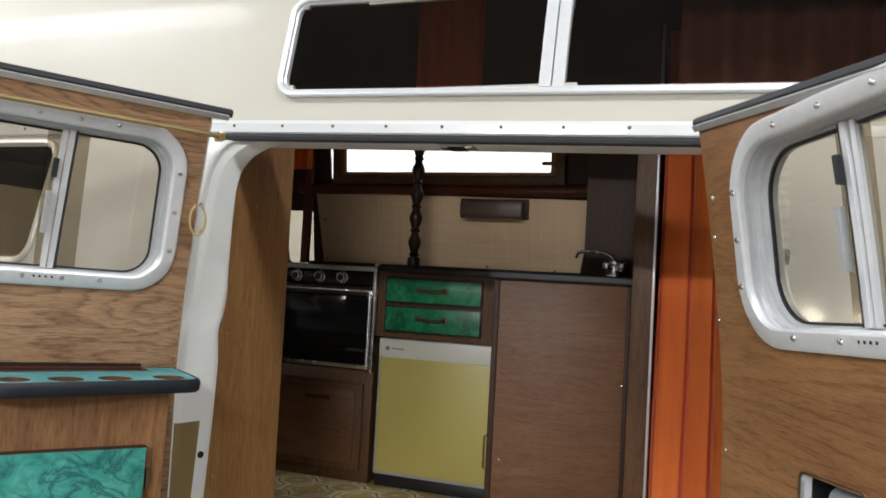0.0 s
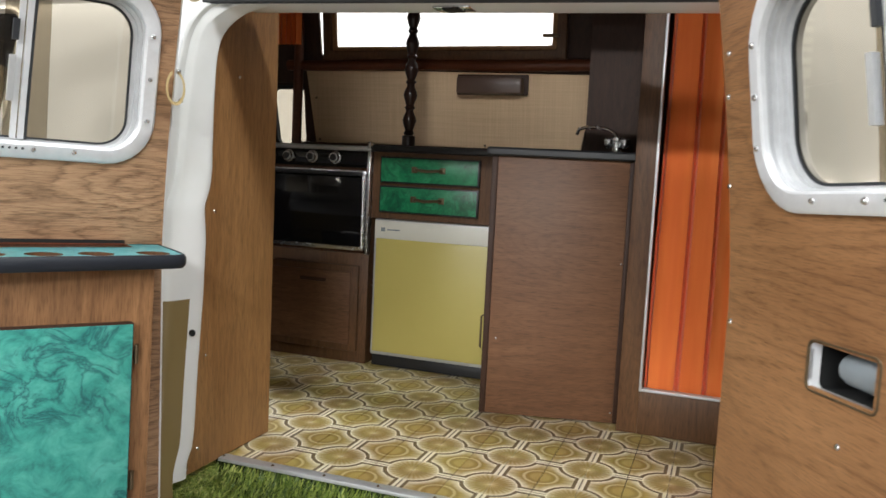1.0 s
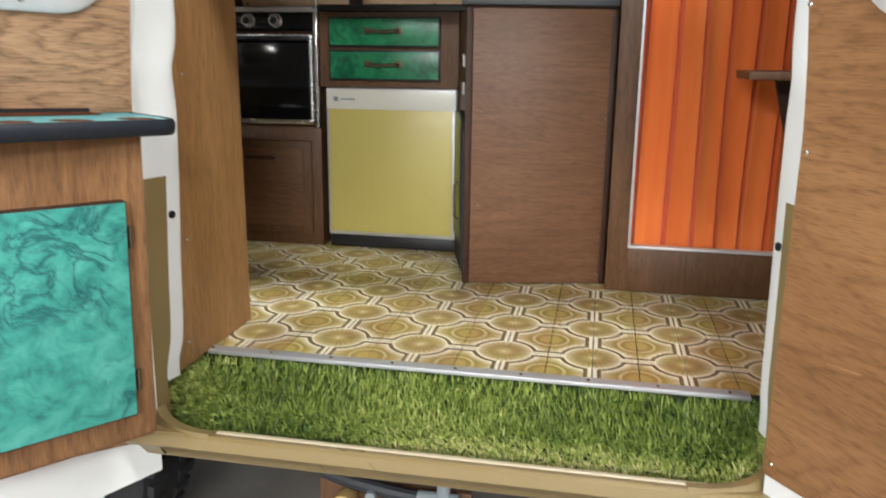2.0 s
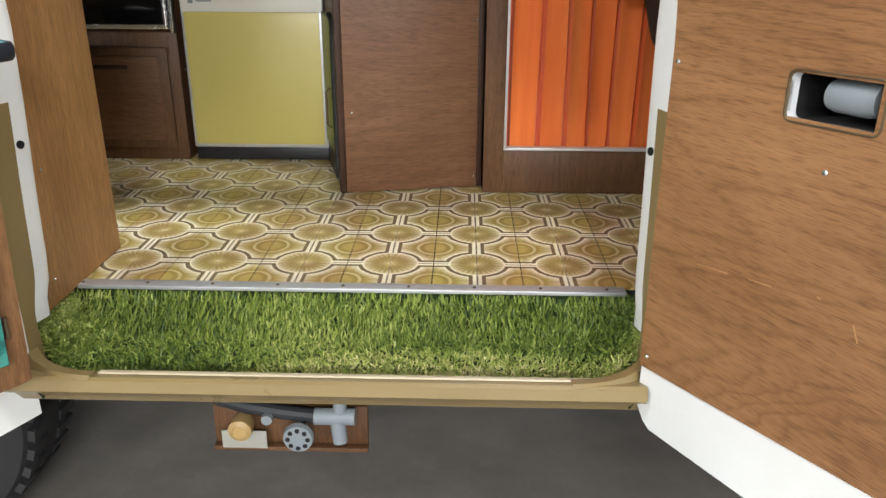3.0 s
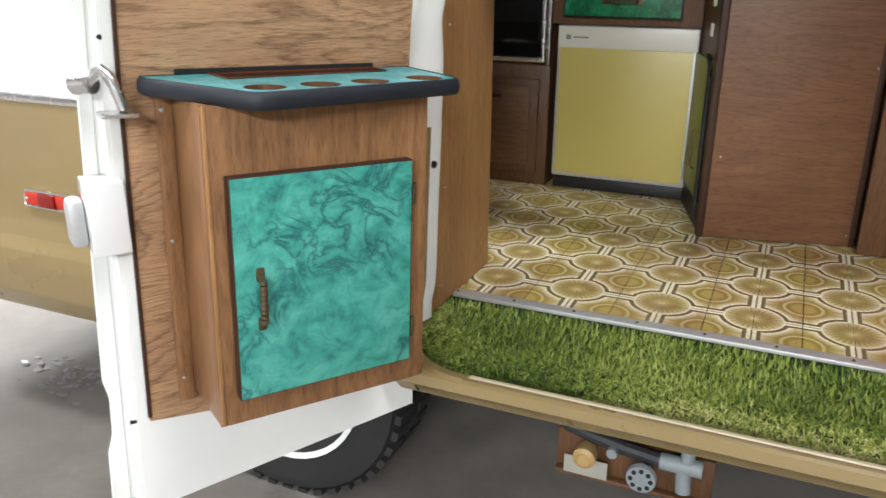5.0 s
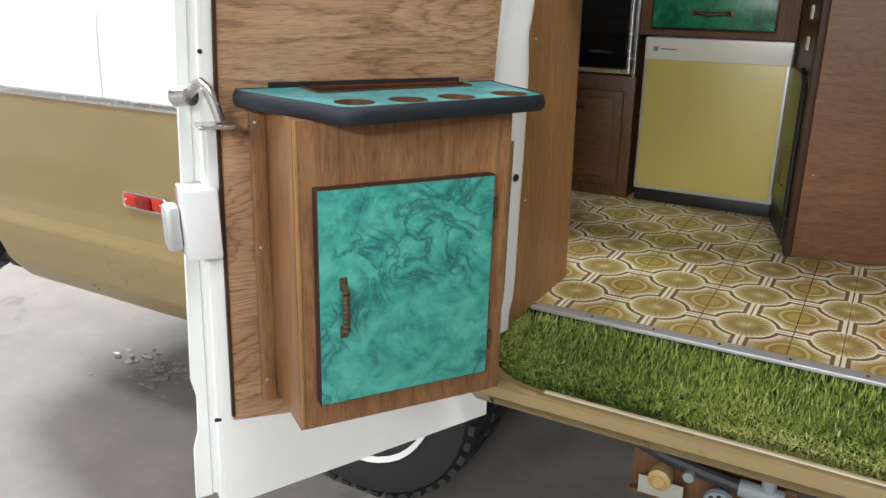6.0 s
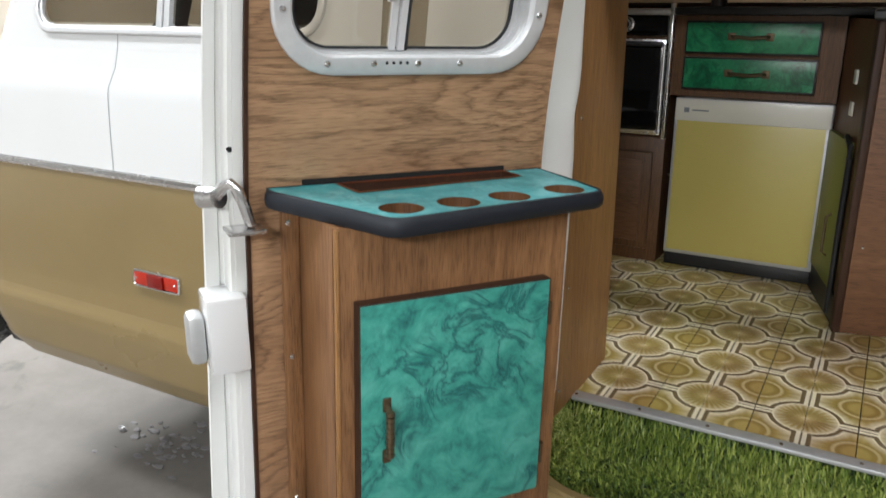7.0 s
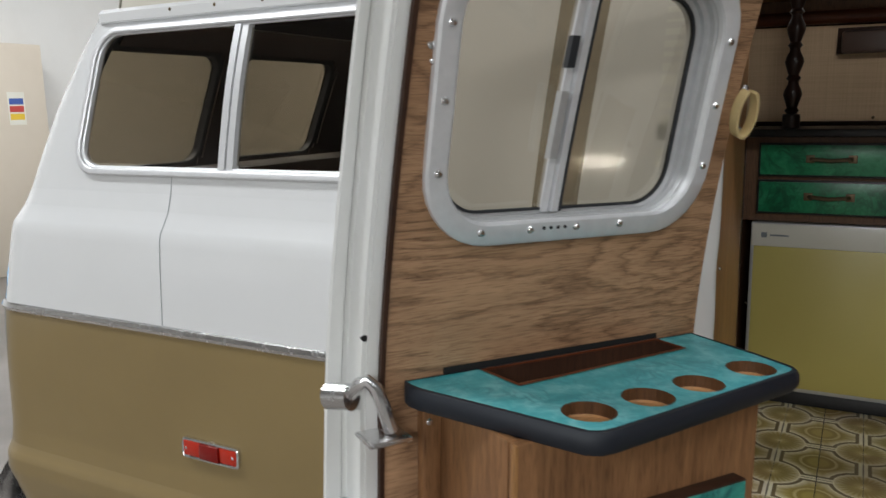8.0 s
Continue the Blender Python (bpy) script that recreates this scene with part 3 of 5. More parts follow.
# Underbody as a plain box, added deep enough to shade the ground below.
part("underbody", box(-2.4, NOSE, 0.06, 1.34, 0.31, 0.42), BLACK, van)

def fall(x):
    """The roof joint drops slightly towards the cab."""
    return -0.021 * min(max(x + 0.1, -0.6), 1.4)


# chrome belt strip and a pressed seam
for a, b in ((-2.45, -0.70),):
    loops = []
    for x in tail_cols[2:] + steps(-2.26, b, 0.1)[1:]:
        p = Vector(body_point(x, BELT, 0))
        loops.append([p + Vector((0, -dy, dz)) for dy, dz in ((0, -0.012), (0.006, -0.009), (0.010, 0.0), (0.006, 0.009), (0, 0.012))])
    part("belt_trim", loft(loops, None, False), CHROME, van, "dulled bright metal belt strip")
part("panel_seam", loft([[body_point(-1.855, z, -0.0008), body_point(-1.853, z, -0.0008)] for z in rows_between(BELT + 0.01, 1.43)], None, False), PVC, van, "thin dark body seam")
for z, nm in ((1.834, "drip_rail"),):
    loops = []
    for x in tail_cols[4:] + steps(-2.26, NOSE, 0.1)[1:]:
        p = Vector(body_point(x, 1.83, 0)) + Vector((0, 0, fall(x) - 0.022))
        loops.append([p + Vector((0, -dy, dz)) for dy, dz in ((-0.01, 0.02), (0.012, 0.018), (0.022, 0.008), (0.022, -0.014), (0.016, -0.018), (0.0, -0.012))])
    part(nm, loft(loops, None, False), WHITE, van, "white roof joint rail with screws")
screw = finish("screw", lathe([(0.0045, 0), (0.0045, 0.001), (0.003, 0.003), (0.0005, 0.0036)], 10), CHROME)
dark_screw = finish("screw", lathe([(0.0045, 0), (0.0045, 0.001), (0.003, 0.003), (0.0005, 0.0036)], 10), ANTIQUE)


def put_screw(parent, p, way, mesh=None, size=1.0):
    ob = new("screw", mesh or screw)
    ob.parent = parent
    ob.matrix_basis = Matrix.Translation(p) @ Vector(way).to_track_quat("Z", "Y").to_matrix().to_4x4() @ Matrix.Diagonal((size, size, size, 1))
    return ob


for k in range(-14, 12):
    x = -0.167 + 0.1455 * k
    if -2.0 < x < NOSE:
        put_screw(van, (x, side_at(1.83) - 0.021, 1.810 + fall(x)), (0, -1, 0.1), dark_screw)

# raised roof
zs = [z for z, _ in HIGH]
TOP_WIN = (-0.512, 1.30, 1.894, 2.185, 0.055)


def high_point(x, z, d):
    return (x, curve_at(HIGH, z) + d, z)


def window_point(x, z, d):
    return high_point(x, z + fall(x), d)


top_rows = sorted(set(steps(1.795, 2.30, 0.02)) | {2.35, 2.42, 2.48, 2.52, 2.56, 2.60})
part("high_roof", sheet(steps(-2.12, NOSE, 0.03), top_rows, high_point, 0.015,
                        lambda x, z: inside_rounded(x, z - fall(x), TOP_WIN[0] + 0.02, TOP_WIN[1] - 0.02, TOP_WIN[2] + 0.02, TOP_WIN[3] - 0.02, 0.05)), CREAM, van, "cream fibreglass raised roof")
part("high_roof", sheet(steps(-2.12, NOSE, 0.12), top_rows, lambda x, z, d: (x, 2 * MIDDLE - curve_at(HIGH, z) - d, z), 0.015,
                        lambda x, z: -1.13 < x < -0.09 and 1.90 < z < 2.13), CREAM, van)
inner_end = [(-2.105, curve_at(HIGH, z) + 0.02, z) for z in zs]
part("inner_lining", loft([inner_end, [(x, 2 * MIDDLE - y, z) for x, y, z in inner_end]], None, False), HEADLINE, van, "dark brown inner lining")
part("inner_lining", sheet(steps(-0.02, 1.42, 0.02), steps(0.6, 1.86, 0.02), lambda y, z, d: tail_at(y, z, 0.05 + d), 0.006,
                           lambda y, z: any(inside_rounded(y, z, a + 0.01, b - 0.01, 1.40, 1.76, 0.07) for a, b in TAIL_WINS)), HEADLINE, van, "dark brown inner lining")
part("roof_cap", box(-2.12, NOSE, 0.6, 2 * MIDDLE - 0.6, 2.59, 2.605), CREAM, van)
for x in (-2.13, NOSE - 0.01):
    ring = [(x, curve_at(HIGH, z), z) for z in zs]
    other = [(x, 2 * MIDDLE - y, z) for _, y, z in ring]
    part("roof_end", loft([ring, other], None, False), CREAM, van)


def slider_window(name, place, x0, x1, z0, z1, r, mid, frame_mat, glass, out, label, bar=0.028):
    """An aluminium sliding window: outer ring, inner ring, middle bar, two panes."""
    frame = part(name, window_ring(place, x0, x1, z0, z1, r, 0.017, 0.006, out), frame_mat, van, label)
    part("inner_frame", window_ring(place, x0 + 0.014, x1 - 0.014, z0 + 0.014, z1 - 0.014, r - 0.012, 0.008, 0.012, out * 0.35), frame_mat, frame)
    bm = bmesh.new()
    for k, s in ((-bar, 0.0), (0.001, 0.004)):
        lp = [[place(mid + k + dx, z, d + s) for dx, d in ((0, 0.012), (0, out * 0.6), (bar - 0.002, out * 0.6), (bar - 0.002, 0.012))] for z in steps(z0 + 0.02, z1 - 0.02, 0.05)]
        loft(lp, bm, True, True)
    part("meeting_bar", bm, frame_mat, frame)
    for a, b, d in ((x0 + 0.03, mid - bar * 0.3, 0.004), (mid - bar * 0.5, x1 - 0.03, 0.010)):
        pane = part("pane", loft([[place(x, z, d) for x in steps(a, b, 0.2)] for z in steps(z0 + 0.028, z1 - 0.028, 0.04)], None, False), glass, frame, "smoked glass pane")
        pane.visible_shadow = False
    return frame


slider_window("side_window", lambda x, z, d: (x + rear_shift(x, z), side_at(z) + d, z), *REAR_WIN, -1.682, ALU_BRIGHT, GLASS, -0.014, "aluminium framed sliding window with smoked glass", 0.021)
slider_window("roof_window", window_point, *TOP_WIN, 0.228, ALU_BRIGHT, GLASS_DARK, -0.016, "long aluminium framed roof window with smoked glass", 0.03)
for a, b in FAR_WINS:
    pane = part("side_window", window_ring(lambda x, z, d: (x, 2 * MIDDLE - side_at(z) - d, z), a, b, 1.46, 1.775, 0.06, 0.03, 0.02, -0.012), SEAL, van, "far side window with smoked glass")
    gl = part("pane", loft([[(x, 2 * MIDDLE - side_at(z), z) for x in (a + 0.01, b - 0.01)] for z in steps(1.47, 1.765, 0.05)], None, False), GLASS, pane)
    gl.visible_shadow = False

# red side marker
marker = part("side_marker", window_ring(lambda x, z, d: (x, side_at(z) + d, z), -1.785, -1.610, 0.764, 0.812, 0.007, 0.005, 0.0, -0.012), CHROME, van, "chrome framed red side marker lamp")
for a, b, bulge in ((-1.780, -1.728, 0.012), (-1.727, -1.668, 0.017), (-1.667, -1.615, 0.012)):
    part("lens", box(a, b, side_at(0.79) - bulge, side_at(0.79) + 0.004, 0.769, 0.807, 0.004), RED if bulge < 0.015 else RED_DEEP, marker, "ribbed red lens")
for x in (-1.770, -1.625):
    put_screw(marker, (x, side_at(0.79) - 0.012, 0.789), (0, -1, 0), screw, 0.8)

# rear bumper end
loops = []
for a in steps(0.42, 1, 0.058):
    ang = a * math.pi / 2
    px, py = -2.42 - 0.17 * math.sin(ang), -0.30 + 0.22 - 0.26 * math.cos(ang)
    loops.append([(px - 0.02 * math.sin(ang) * k, py - 0.02 * math.cos(ang) * k, 0.50 + dz) for k, dz in ((0, -0.085), (1, -0.05), (1.3, 0.0), (1, 0.05), (0, 0.085))])
for y in (0.3, 0.66, 1.0, 1.3):
    loops.append([(-2.59 - 0.02 * k, y, 0.50 + dz) for k, dz in ((0, -0.085), (1, -0.05), (1.3, 0.0), (1, 0.05), (0, 0.085))])
part("rear_bumper", loft(loops, None, False), CHROME, van, "curved chrome rear bumper")
# Black filler paints the shade in the gap between bumper and body.
part("bumper_bracket", loft([[(x, y, z) for y, z in ((-0.27 + k, 0.445), (-0.285 + k, 0.50), (-0.27 + k, 0.57), (0.1, 0.57), (0.1, 0.445))] for x, k in ((-2.575, 0.20), (-2.53, 0.07), (-2.46, 0.0), (-2.41, 0.0))], None, True, True), BLACK, van, "black filler standing in for the shaded gap inside the bumper end")

# rear wheel
wheel = part("wheel", lathe([(0.248, -0.10), (0.30, -0.114), (0.345, -0.10), (0.362, -0.07), (0.365, 0.0), (0.362, 0.07), (0.34, 0.10), (0.225, 0.10)], 48, None, (-1.045, -0.115, 0.362), "y"), RUBBER, van, "black tyre on a white rim")
part("rim", lathe([(0.02, -0.11), (0.09, -0.105), (0.19, -0.085), (0.214, -0.08), (0.234, -0.10), (0.249, -0.107), (0.255, 0.09)], 40, None, (-1.045, -0.115, 0.362), "y"), RIM, wheel, "white steel rim")
lug = bmesh.new()
for k in range(44):
    a = 6.28318 * k / 44
    for sgn in (-1, 1):
        m = Matrix.Translation((-1.045, -0.115, 0.362)) @ Matrix.Rotation(a + (0.07 if sgn > 0 else 0), 4, "Y")
        box(-0.014, 0.014, sgn * 0.062 - 0.035, sgn * 0.062 + 0.035, 0.353, 0.370, 0, lug, m=m)
tagged(part("tread", lug, RUBBER, wheel, smooth=False), kind="stuff")
part("wheel", lathe([(0.235, -0.10), (0.335, -0.10), (0.355, 0.0), (0.335, 0.10), (0.235, 0.10)], 40, None, (-0.975, 1.44, 0.352), "y"), RUBBER, van)
for x in (1.95,):
    for y in (-0.115, 1.44):
        part("wheel", lathe([(0.1, -0.05), (0.235, -0.10), (0.335, -0.10), (0.355, 0.0), (0.335, 0.10), (0.235, 0.10)], 32, None, (x, y, 0.352), "y"), RUBBER, van)
part("wheel_housing", box(-1.36, -0.62, 0.03, 0.09, 0.3, 0.8), BLACK, van)

# ---- door opening ----
LEFT, RIGHT = -0.612, 0.642


def shallow(z):
    """The pillar grows shallower above the belt."""
    return max(0.5, 1 - 1.1 * max(0.0, z - 1.2))


def jamb(sign, edge, name):
    """The stepped pillar beside the opening, upper corners curving into the header."""
    prof = [(0.098, 0.000), (0.056, 0.000), (0.050, 0.004), (0.047, 0.012), (0.046, 0.042), (0.042, 0.050), (0.030, 0.056), (0.024, 0.064), (0.003, 0.138), (0.000, 0.150), (0.002, 0.160), (0.012, 0.166)]
    loops = []
    for z in steps(0.598, 1.79, 0.0185):
        rise = max(0.0, z - 1.685) / 0.10
        bend = 0.12 * (1 - math.sqrt(max(0.0, 1 - min(rise, 1.0) ** 2))) if rise > 0 else 0.0
        row = []
        for a, d in prof:
            inward = 1.0 - min(a / 0.07, 1.0) ** 2
            row.append((edge + sign * (a - bend * inward), side_at(z) + d * shallow(z), z))
        loops.append(row)
    return part(name, loft(loops, None, False), JAMB, van, "white enamelled door pillar with worn edges")


pillar_l = jamb(-1, LEFT, "door_pillar")
pillar_r = jamb(1, RIGHT, "door_pillar")
for sign, edge in ((-1, LEFT), (1, RIGHT)):
    loops = [[(edge + sign * a, side_at(z) - 0.0015 + d, z) for a, d in ((0.100, 0), (0.056, 0), (0.0485, 0.006), (0.0445, 0.04), (0.0405, 0.0485), (0.0285, 0.0545), (0.0225, 0.0625), (0.0185, 0.076), (0.0150, 0.0875), (0.0112, 0.1005), (0.0070, 0.1155))] for z in steps(0.50, 1.055, 0.03)]
    part("pillar_skin", loft(loops, None, False), GOLD, van, "gold painted lower pillar")
    part("bolt_hole", cyl((edge + sign * 0.0025, side_at(0.968) + 0.128, 0.968), (edge + sign * 0.014, side_at(0.968) + 0.134, 0.968), 0.0085, 14), HOLE_SHADE, van)
    for z in (1.135, 0.66):
        hinge = part("hinge", box(edge + sign * 0.062 - 0.016, edge + sign * 0.062 + 0.016, side_at(z) - 0.006, side_at(z) + 0.004, z - 0.03, z + 0.03, 0.003), BRASS if z < 1 else JAMB, van, "small steel door hinge")
        part("knuckle", cyl((edge + sign * 0.085, side_at(z) - 0.012, z - 0.03), (edge + sign * 0.085, side_at(z) - 0.012, z + 0.03), 0.007, 12), BRASS, hinge)
# header over the opening
head = [(0.018, 1.822), (0.014, 1.806), (0.016, 1.796), (0.055, 1.790), (0.085, 1.779), (0.15, 1.779), (0.16, 1.81)]
part("door_header", loft([[(x, side_at(1.8) + d, z + fall(x)) for d, z in head] for x in steps(LEFT + 0.03, RIGHT + 0.05, 0.1)], None, False), JAMB, van, "white enamelled door header")
part("weatherstrip", tube([(x, side_at(1.79) + 0.004, 1.781 + fall(x)) for x in steps(LEFT - 0.02, RIGHT + 0.06, 0.1)], 0.011, 8), SEAL, van, "dark rubber weatherstrip")
strike = part("striker_plate", box(-0.06, 0.03, side_at(1.8) + 0.075, side_at(1.8) + 0.13, 1.774, 1.780, 0.002), CHROME, van, "steel latch striker")
part("slot", box(-0.035, 0.005, side_at(1.8) + 0.07, side_at(1.8) + 0.12, 1.771, 1.7745), HOLE_SHADE, strike)

# sill, step and strip
sill_l, sill_r = LEFT - 0.02, RIGHT + 0.02
prof = [(-0.27, 0.500), (-0.285, 0.528), (-0.318, 0.533), (-0.326, 0.528), (-0.330, 0.505), (-0.326, 0.499), (-0.29, 0.478), (-0.275, 0.452), (-0.10, 0.43)]
part("door_sill", loft([[(x, y, z) for y, z in prof] for x in steps(sill_l - 0.03, sill_r - 0.015, 0.12)], None, False), GOLD, van, "gold painted sill below the door")
part("sill_strip", loft([[(x, y, z) for y, z in ((-0.286, 0.5315), (-0.294, 0.5340), (-0.300, 0.5342), (-0.303, 0.532))] for x in steps(-0.46, 0.56, 0.1)], None, False), WORN, van, "bare worn metal sill edge")
part("step_riser", box(LEFT - 0.02, RIGHT + 0.02, -0.018, 0.0, 0.44, 0.592), TURF, van)
part("step_tread", box(LEFT - 0.02, RIGHT + 0.02, -0.275, 0.0, 0.456, 0.462), TURF, van)
for x, s in ((LEFT - 0.03, 1), (RIGHT + 0.03, -1)):
    part("step_end", loft([[(x + s * (0.0 + 0.05 * (1 - k) ** 2), y, 0.462 + 0.13 * k) for y in (-0.29, -0.15, 0.0)] for k in steps(0, 1, 0.2)], None, False), TURF, van)
strip = solid("threshold_strip", box(LEFT - 0.005, RIGHT + 0.012, -0.032, 0.004, 0.596, 0.606, 0.002), ALU, "flat aluminium threshold strip screwed to the floor edge", "trim", "structure")
for k in range(9):
    put_screw(strip, (-0.612 + 0.1525 * k + 0.003, -0.016, 0.606), (0, 0, 1), dark_screw, 0.9)

# corner fillets of the sill opening, bare metal
for sgn, xe in ((1, LEFT + 0.0), (-1, RIGHT)):
    loops = []
    for k in range(9):
        a = radians(90 * k / 8)
        cx, cy = xe + sgn * 0.145, -0.15
        px, py = cx - sgn * 0.178 * math.cos(a), cy - 0.147 * math.sin(a)
        ox, oy = cx - sgn * 0.20 * math.cos(a), cy - 0.172 * math.sin(a)
        zz = 0.535 + 0.05 * (1 - math.sin(a)) ** 2
        loops.append([(px, py, zz - 0.03), (px, py, zz), (ox, oy, zz + 0.004), (ox - sgn * 0.02, oy - 0.01, zz - 0.03)])
    part("sill_corner", loft(loops, None, False), GOLD, van, "rounded gold sill corner")

# ---- side doors ----


def lean(z):
    """How far the upper door curves towards its inner side."""
    t = max(0.0, z - 1.18)
    return 0.26 * t ** 1.45


def side_door(m, mirror, wide, win, mid, panel_mat, slot, label, gap=0.0):
    """An open side door: shell, inner panel, window; u runs from the hinge, n towards the room side."""
    s = -1 if mirror else 1

    def at(u, z, n):
        return (s * u, n + lean(z) * (0.615 if mirror else 1.0), z)

    u0, u1 = 0.0, wide
    wx0, wx1, wz0, wz1, wr = win

    def glass_hole(u, z):
        return inside_rounded(u, z, wx0 + 0.022, wx1 - 0.022, wz0 + 0.022, wz1 - 0.022, max(wr - 0.022, 0.03))

    def low(u):
        if not mirror:
            return 0.403 - 0.125 * u
        return 0.438 + 0.03 * u + 0.045 * max(0.0, 1 - u / 0.05) ** 2

    def panel_low(u):
        return 0.478 + 0.09 * u if not mirror else 0.572 + 0.06 * u

    def drop(u):
        return 0.047 + 0.085 * u if mirror else 0.0

    def flare(u, z):
        """The rear door grows a little wider towards its foot."""
        return u if mirror else u * (1 + 0.062 * (1.38 - z))

    def shell_at(u, f, n):
        z = low(u) + f * (1.815 - drop(u) - low(u))
        return at(flare(u, z), z, n)

    def hole_f(u, f):
        z = low(u) + f * (1.815 - drop(u) - low(u))
        u = flare(u, z)
        return glass_hole(u, z) or any(slot(u + du, z + dz) for du in (-0.02, 0, 0.02) for dz in (-0.02, 0, 0.02))

    us = steps(u0 + (0.034 if not mirror else 0.004), u1 + 0.02, 0.02)
    fs = steps(0, 1, 0.0145)
    shell = part("side_door", sheet(us, fs, lambda u, f, n: shell_at(u, f, n), -0.045, hole_f), JAMB, van, label, m)

    def panel_at(u, f, n):
        z = panel_low(u) + f * (1.795 - drop(u) - panel_low(u))
        return at(flare(u, z), z, n + 0.001)

    def panel_hole(u, f):
        z = panel_low(u) + f * (1.795 - drop(u) - panel_low(u))
        u = flare(u, z)
        return glass_hole(u, z) or slot(u, z)

    part("inner_panel", sheet(steps(u0 + (0.040 if not mirror else 0.006), u1 + (0.0 if not mirror else -0.004), 0.0125), steps(0, 1, 0.0095), panel_at, 0.006, panel_hole), panel_mat, shell, "walnut veneered inner panel")
    # window: wide pressed ring, deep reveal, rim, panes
    place = lambda x, z, d: at(x, z, d)
    frame = part("window_frame", window_ring(place, wx0, wx1, wz0, wz1, wr, 0.032, 0.006, 0.017), ALU_BRIGHT, shell, "pressed aluminium window surround with screws")
    rim = bmesh.new()
    hs = 0.016 if mirror else 0.004
    a = rounded(wx0 + 0.030, wx1 - 0.030, wz0 + 0.030, wz1 - 0.030, wr - 0.028, 8)
    a2 = rounded(wx0 + 0.032 + hs * 0.3, wx1 - 0.032, wz0 + 0.032, wz1 - 0.032, wr - 0.030, 8)
    b = rounded(wx0 + 0.038 + hs * 0.6, wx1 - 0.036, wz0 + 0.036, wz1 - 0.036, wr - 0.034, 8)
    c = rounded(wx0 + 0.048 + hs, wx1 - 0.043, wz0 + 0.043, wz1 - 0.043, wr - 0.042, 8)
    loft([[place(x, z, d) for x, z in lp] for lp, d in ((a, 0.016), (a, 0.002), (a2, 0.0), (a2, -0.010), (b, -0.012), (b, -0.020), (c, -0.022), (c, -0.036))], rim)
    gasket = window_ring(place, wx0 + 0.046 + hs, wx1 - 0.041, wz0 + 0.041, wz1 - 0.041, wr - 0.040, 0.004, -0.026, -0.0195)
    part("glazing_seal", gasket, SEAL, frame, "thin black glazing seal")
    part("reveal", rim, ALU, frame)
    bar = bmesh.new()
    slant = lambda z: (0.004 if mirror else 0.002) - 0.05 * (z - wz0 - 0.05)
    for k, d in ((-0.010, -0.010), (0.004, -0.016)):
        loft([[place(mid + slant(z) + k + dx, z, d + dn) for dx, dn in ((0, -0.012), (0, 0), (0.011, 0), (0.011, -0.012))] for z in steps(wz0 + 0.039, wz1 - 0.039, 0.03)], bar, True, True)
    part("meeting_bar", bar, ALU_BRIGHT, frame)
    seal = bmesh.new()
    loft([[place(mid + slant(z) - 0.016 + dx, z, -0.011 + dn) for dx, dn in ((0, -0.008), (0, 0), (0.005, 0), (0.005, -0.008))] for z in steps(wz0 + 0.039, wz1 - 0.039, 0.03)], seal, True, True)
    part("bar_seal", seal, SEAL, frame)
    for p0, p1, d in ((wx0 + 0.039, mid + 0.03, -0.022), (mid - 0.055, wx1 - 0.039, -0.028)):
        pane = part("pane", loft([[place(x, z, d) for x in steps(p0, p1, 0.1)] for z in steps(wz0 + 0.039, wz1 - 0.039, 0.03)], None, False), GLASS, frame, "smoked glass pane")
        pane.visible_shadow = False
    zc = wz0 + 0.165
    part("pull", loft([[place(mid + slant(z) + (0.016 if not mirror else -0.034) + dx, z, -0.011 + dn) for dx, dn in ((0, 0), (0, 0.012), (0.012, 0.012), (0.012, 0))] for z in steps(zc - 0.05, zc + 0.04, 0.03)], None, True, True), ALU, frame)
    part("catch", loft([[place(mid + slant(z) + (0.014 if not mirror else -0.022) + dx, z, -0.011 + dn) for dx, dn in ((0, 0), (0, 0.010), (0.012, 0.010), (0.012, 0))] for z in steps(zc + 0.07, zc + 0.11, 0.02)], None, True, True), SEAL, frame)
    for k in range(4):
        u = wx0 + 0.163 + (wx1 - wx0 - 0.251) * k / 3
        put_screw(frame, place(u, wz0 + 0.019, 0.017), (0, 1, -0.2), screw, 1.25)
        put_screw(frame, place(u, wz1 - 0.017, 0.017), (0, 1, -0.2), screw, 1.25)
    for k in range(3):
        z = wz0 + 0.10 + (wz1 - wz0 - 0.2) * k / 2
        put_screw(frame, place(wx0 + 0.017, z, 0.017), (0, 1, -0.2), screw, 1.25)
        put_screw(frame, place(wx1 - 0.017, z, 0.017), (0, 1, -0.2), screw, 1.25)
    for k in range(4):
        part("vent_hole", cyl(place((wx0 + wx1) / 2 + 0.018 + 0.012 * k, wz0 + 0.020, 0.0155), place((wx0 + wx1) / 2 + 0.018 + 0.012 * k, wz0 + 0.020, 0.0176), 0.0028, 8), SEAL, frame)
    # rolled rubber and bright drip edge along the top
    part("top_seal", tube([place(u, 1.812 - drop(u), 0.0) for u in steps(-0.01, u1, 0.05)], 0.010, 8), SEAL, shell)
    part("top_edge", loft([[place(u, z - drop(u), n) for z, n in ((1.797, 0.004), (1.806, 0.010), (1.801, 0.018), (1.792, 0.012))] for u in steps(0.0, u1, 0.05)], None, True, True), ALU, shell)
    return shell, at


DOOR_L = Matrix.Translation((-0.64, -0.20, 0)) @ Matrix(((-0.481, 0.876, 0, 0), (-0.876, -0.481, 0, 0), (0, 0, 1, 0), (0, 0, 0, 1))) @ pose(0.45, 0, 0, 0, 0, -5) @ pose(-0.45, 0, 0)
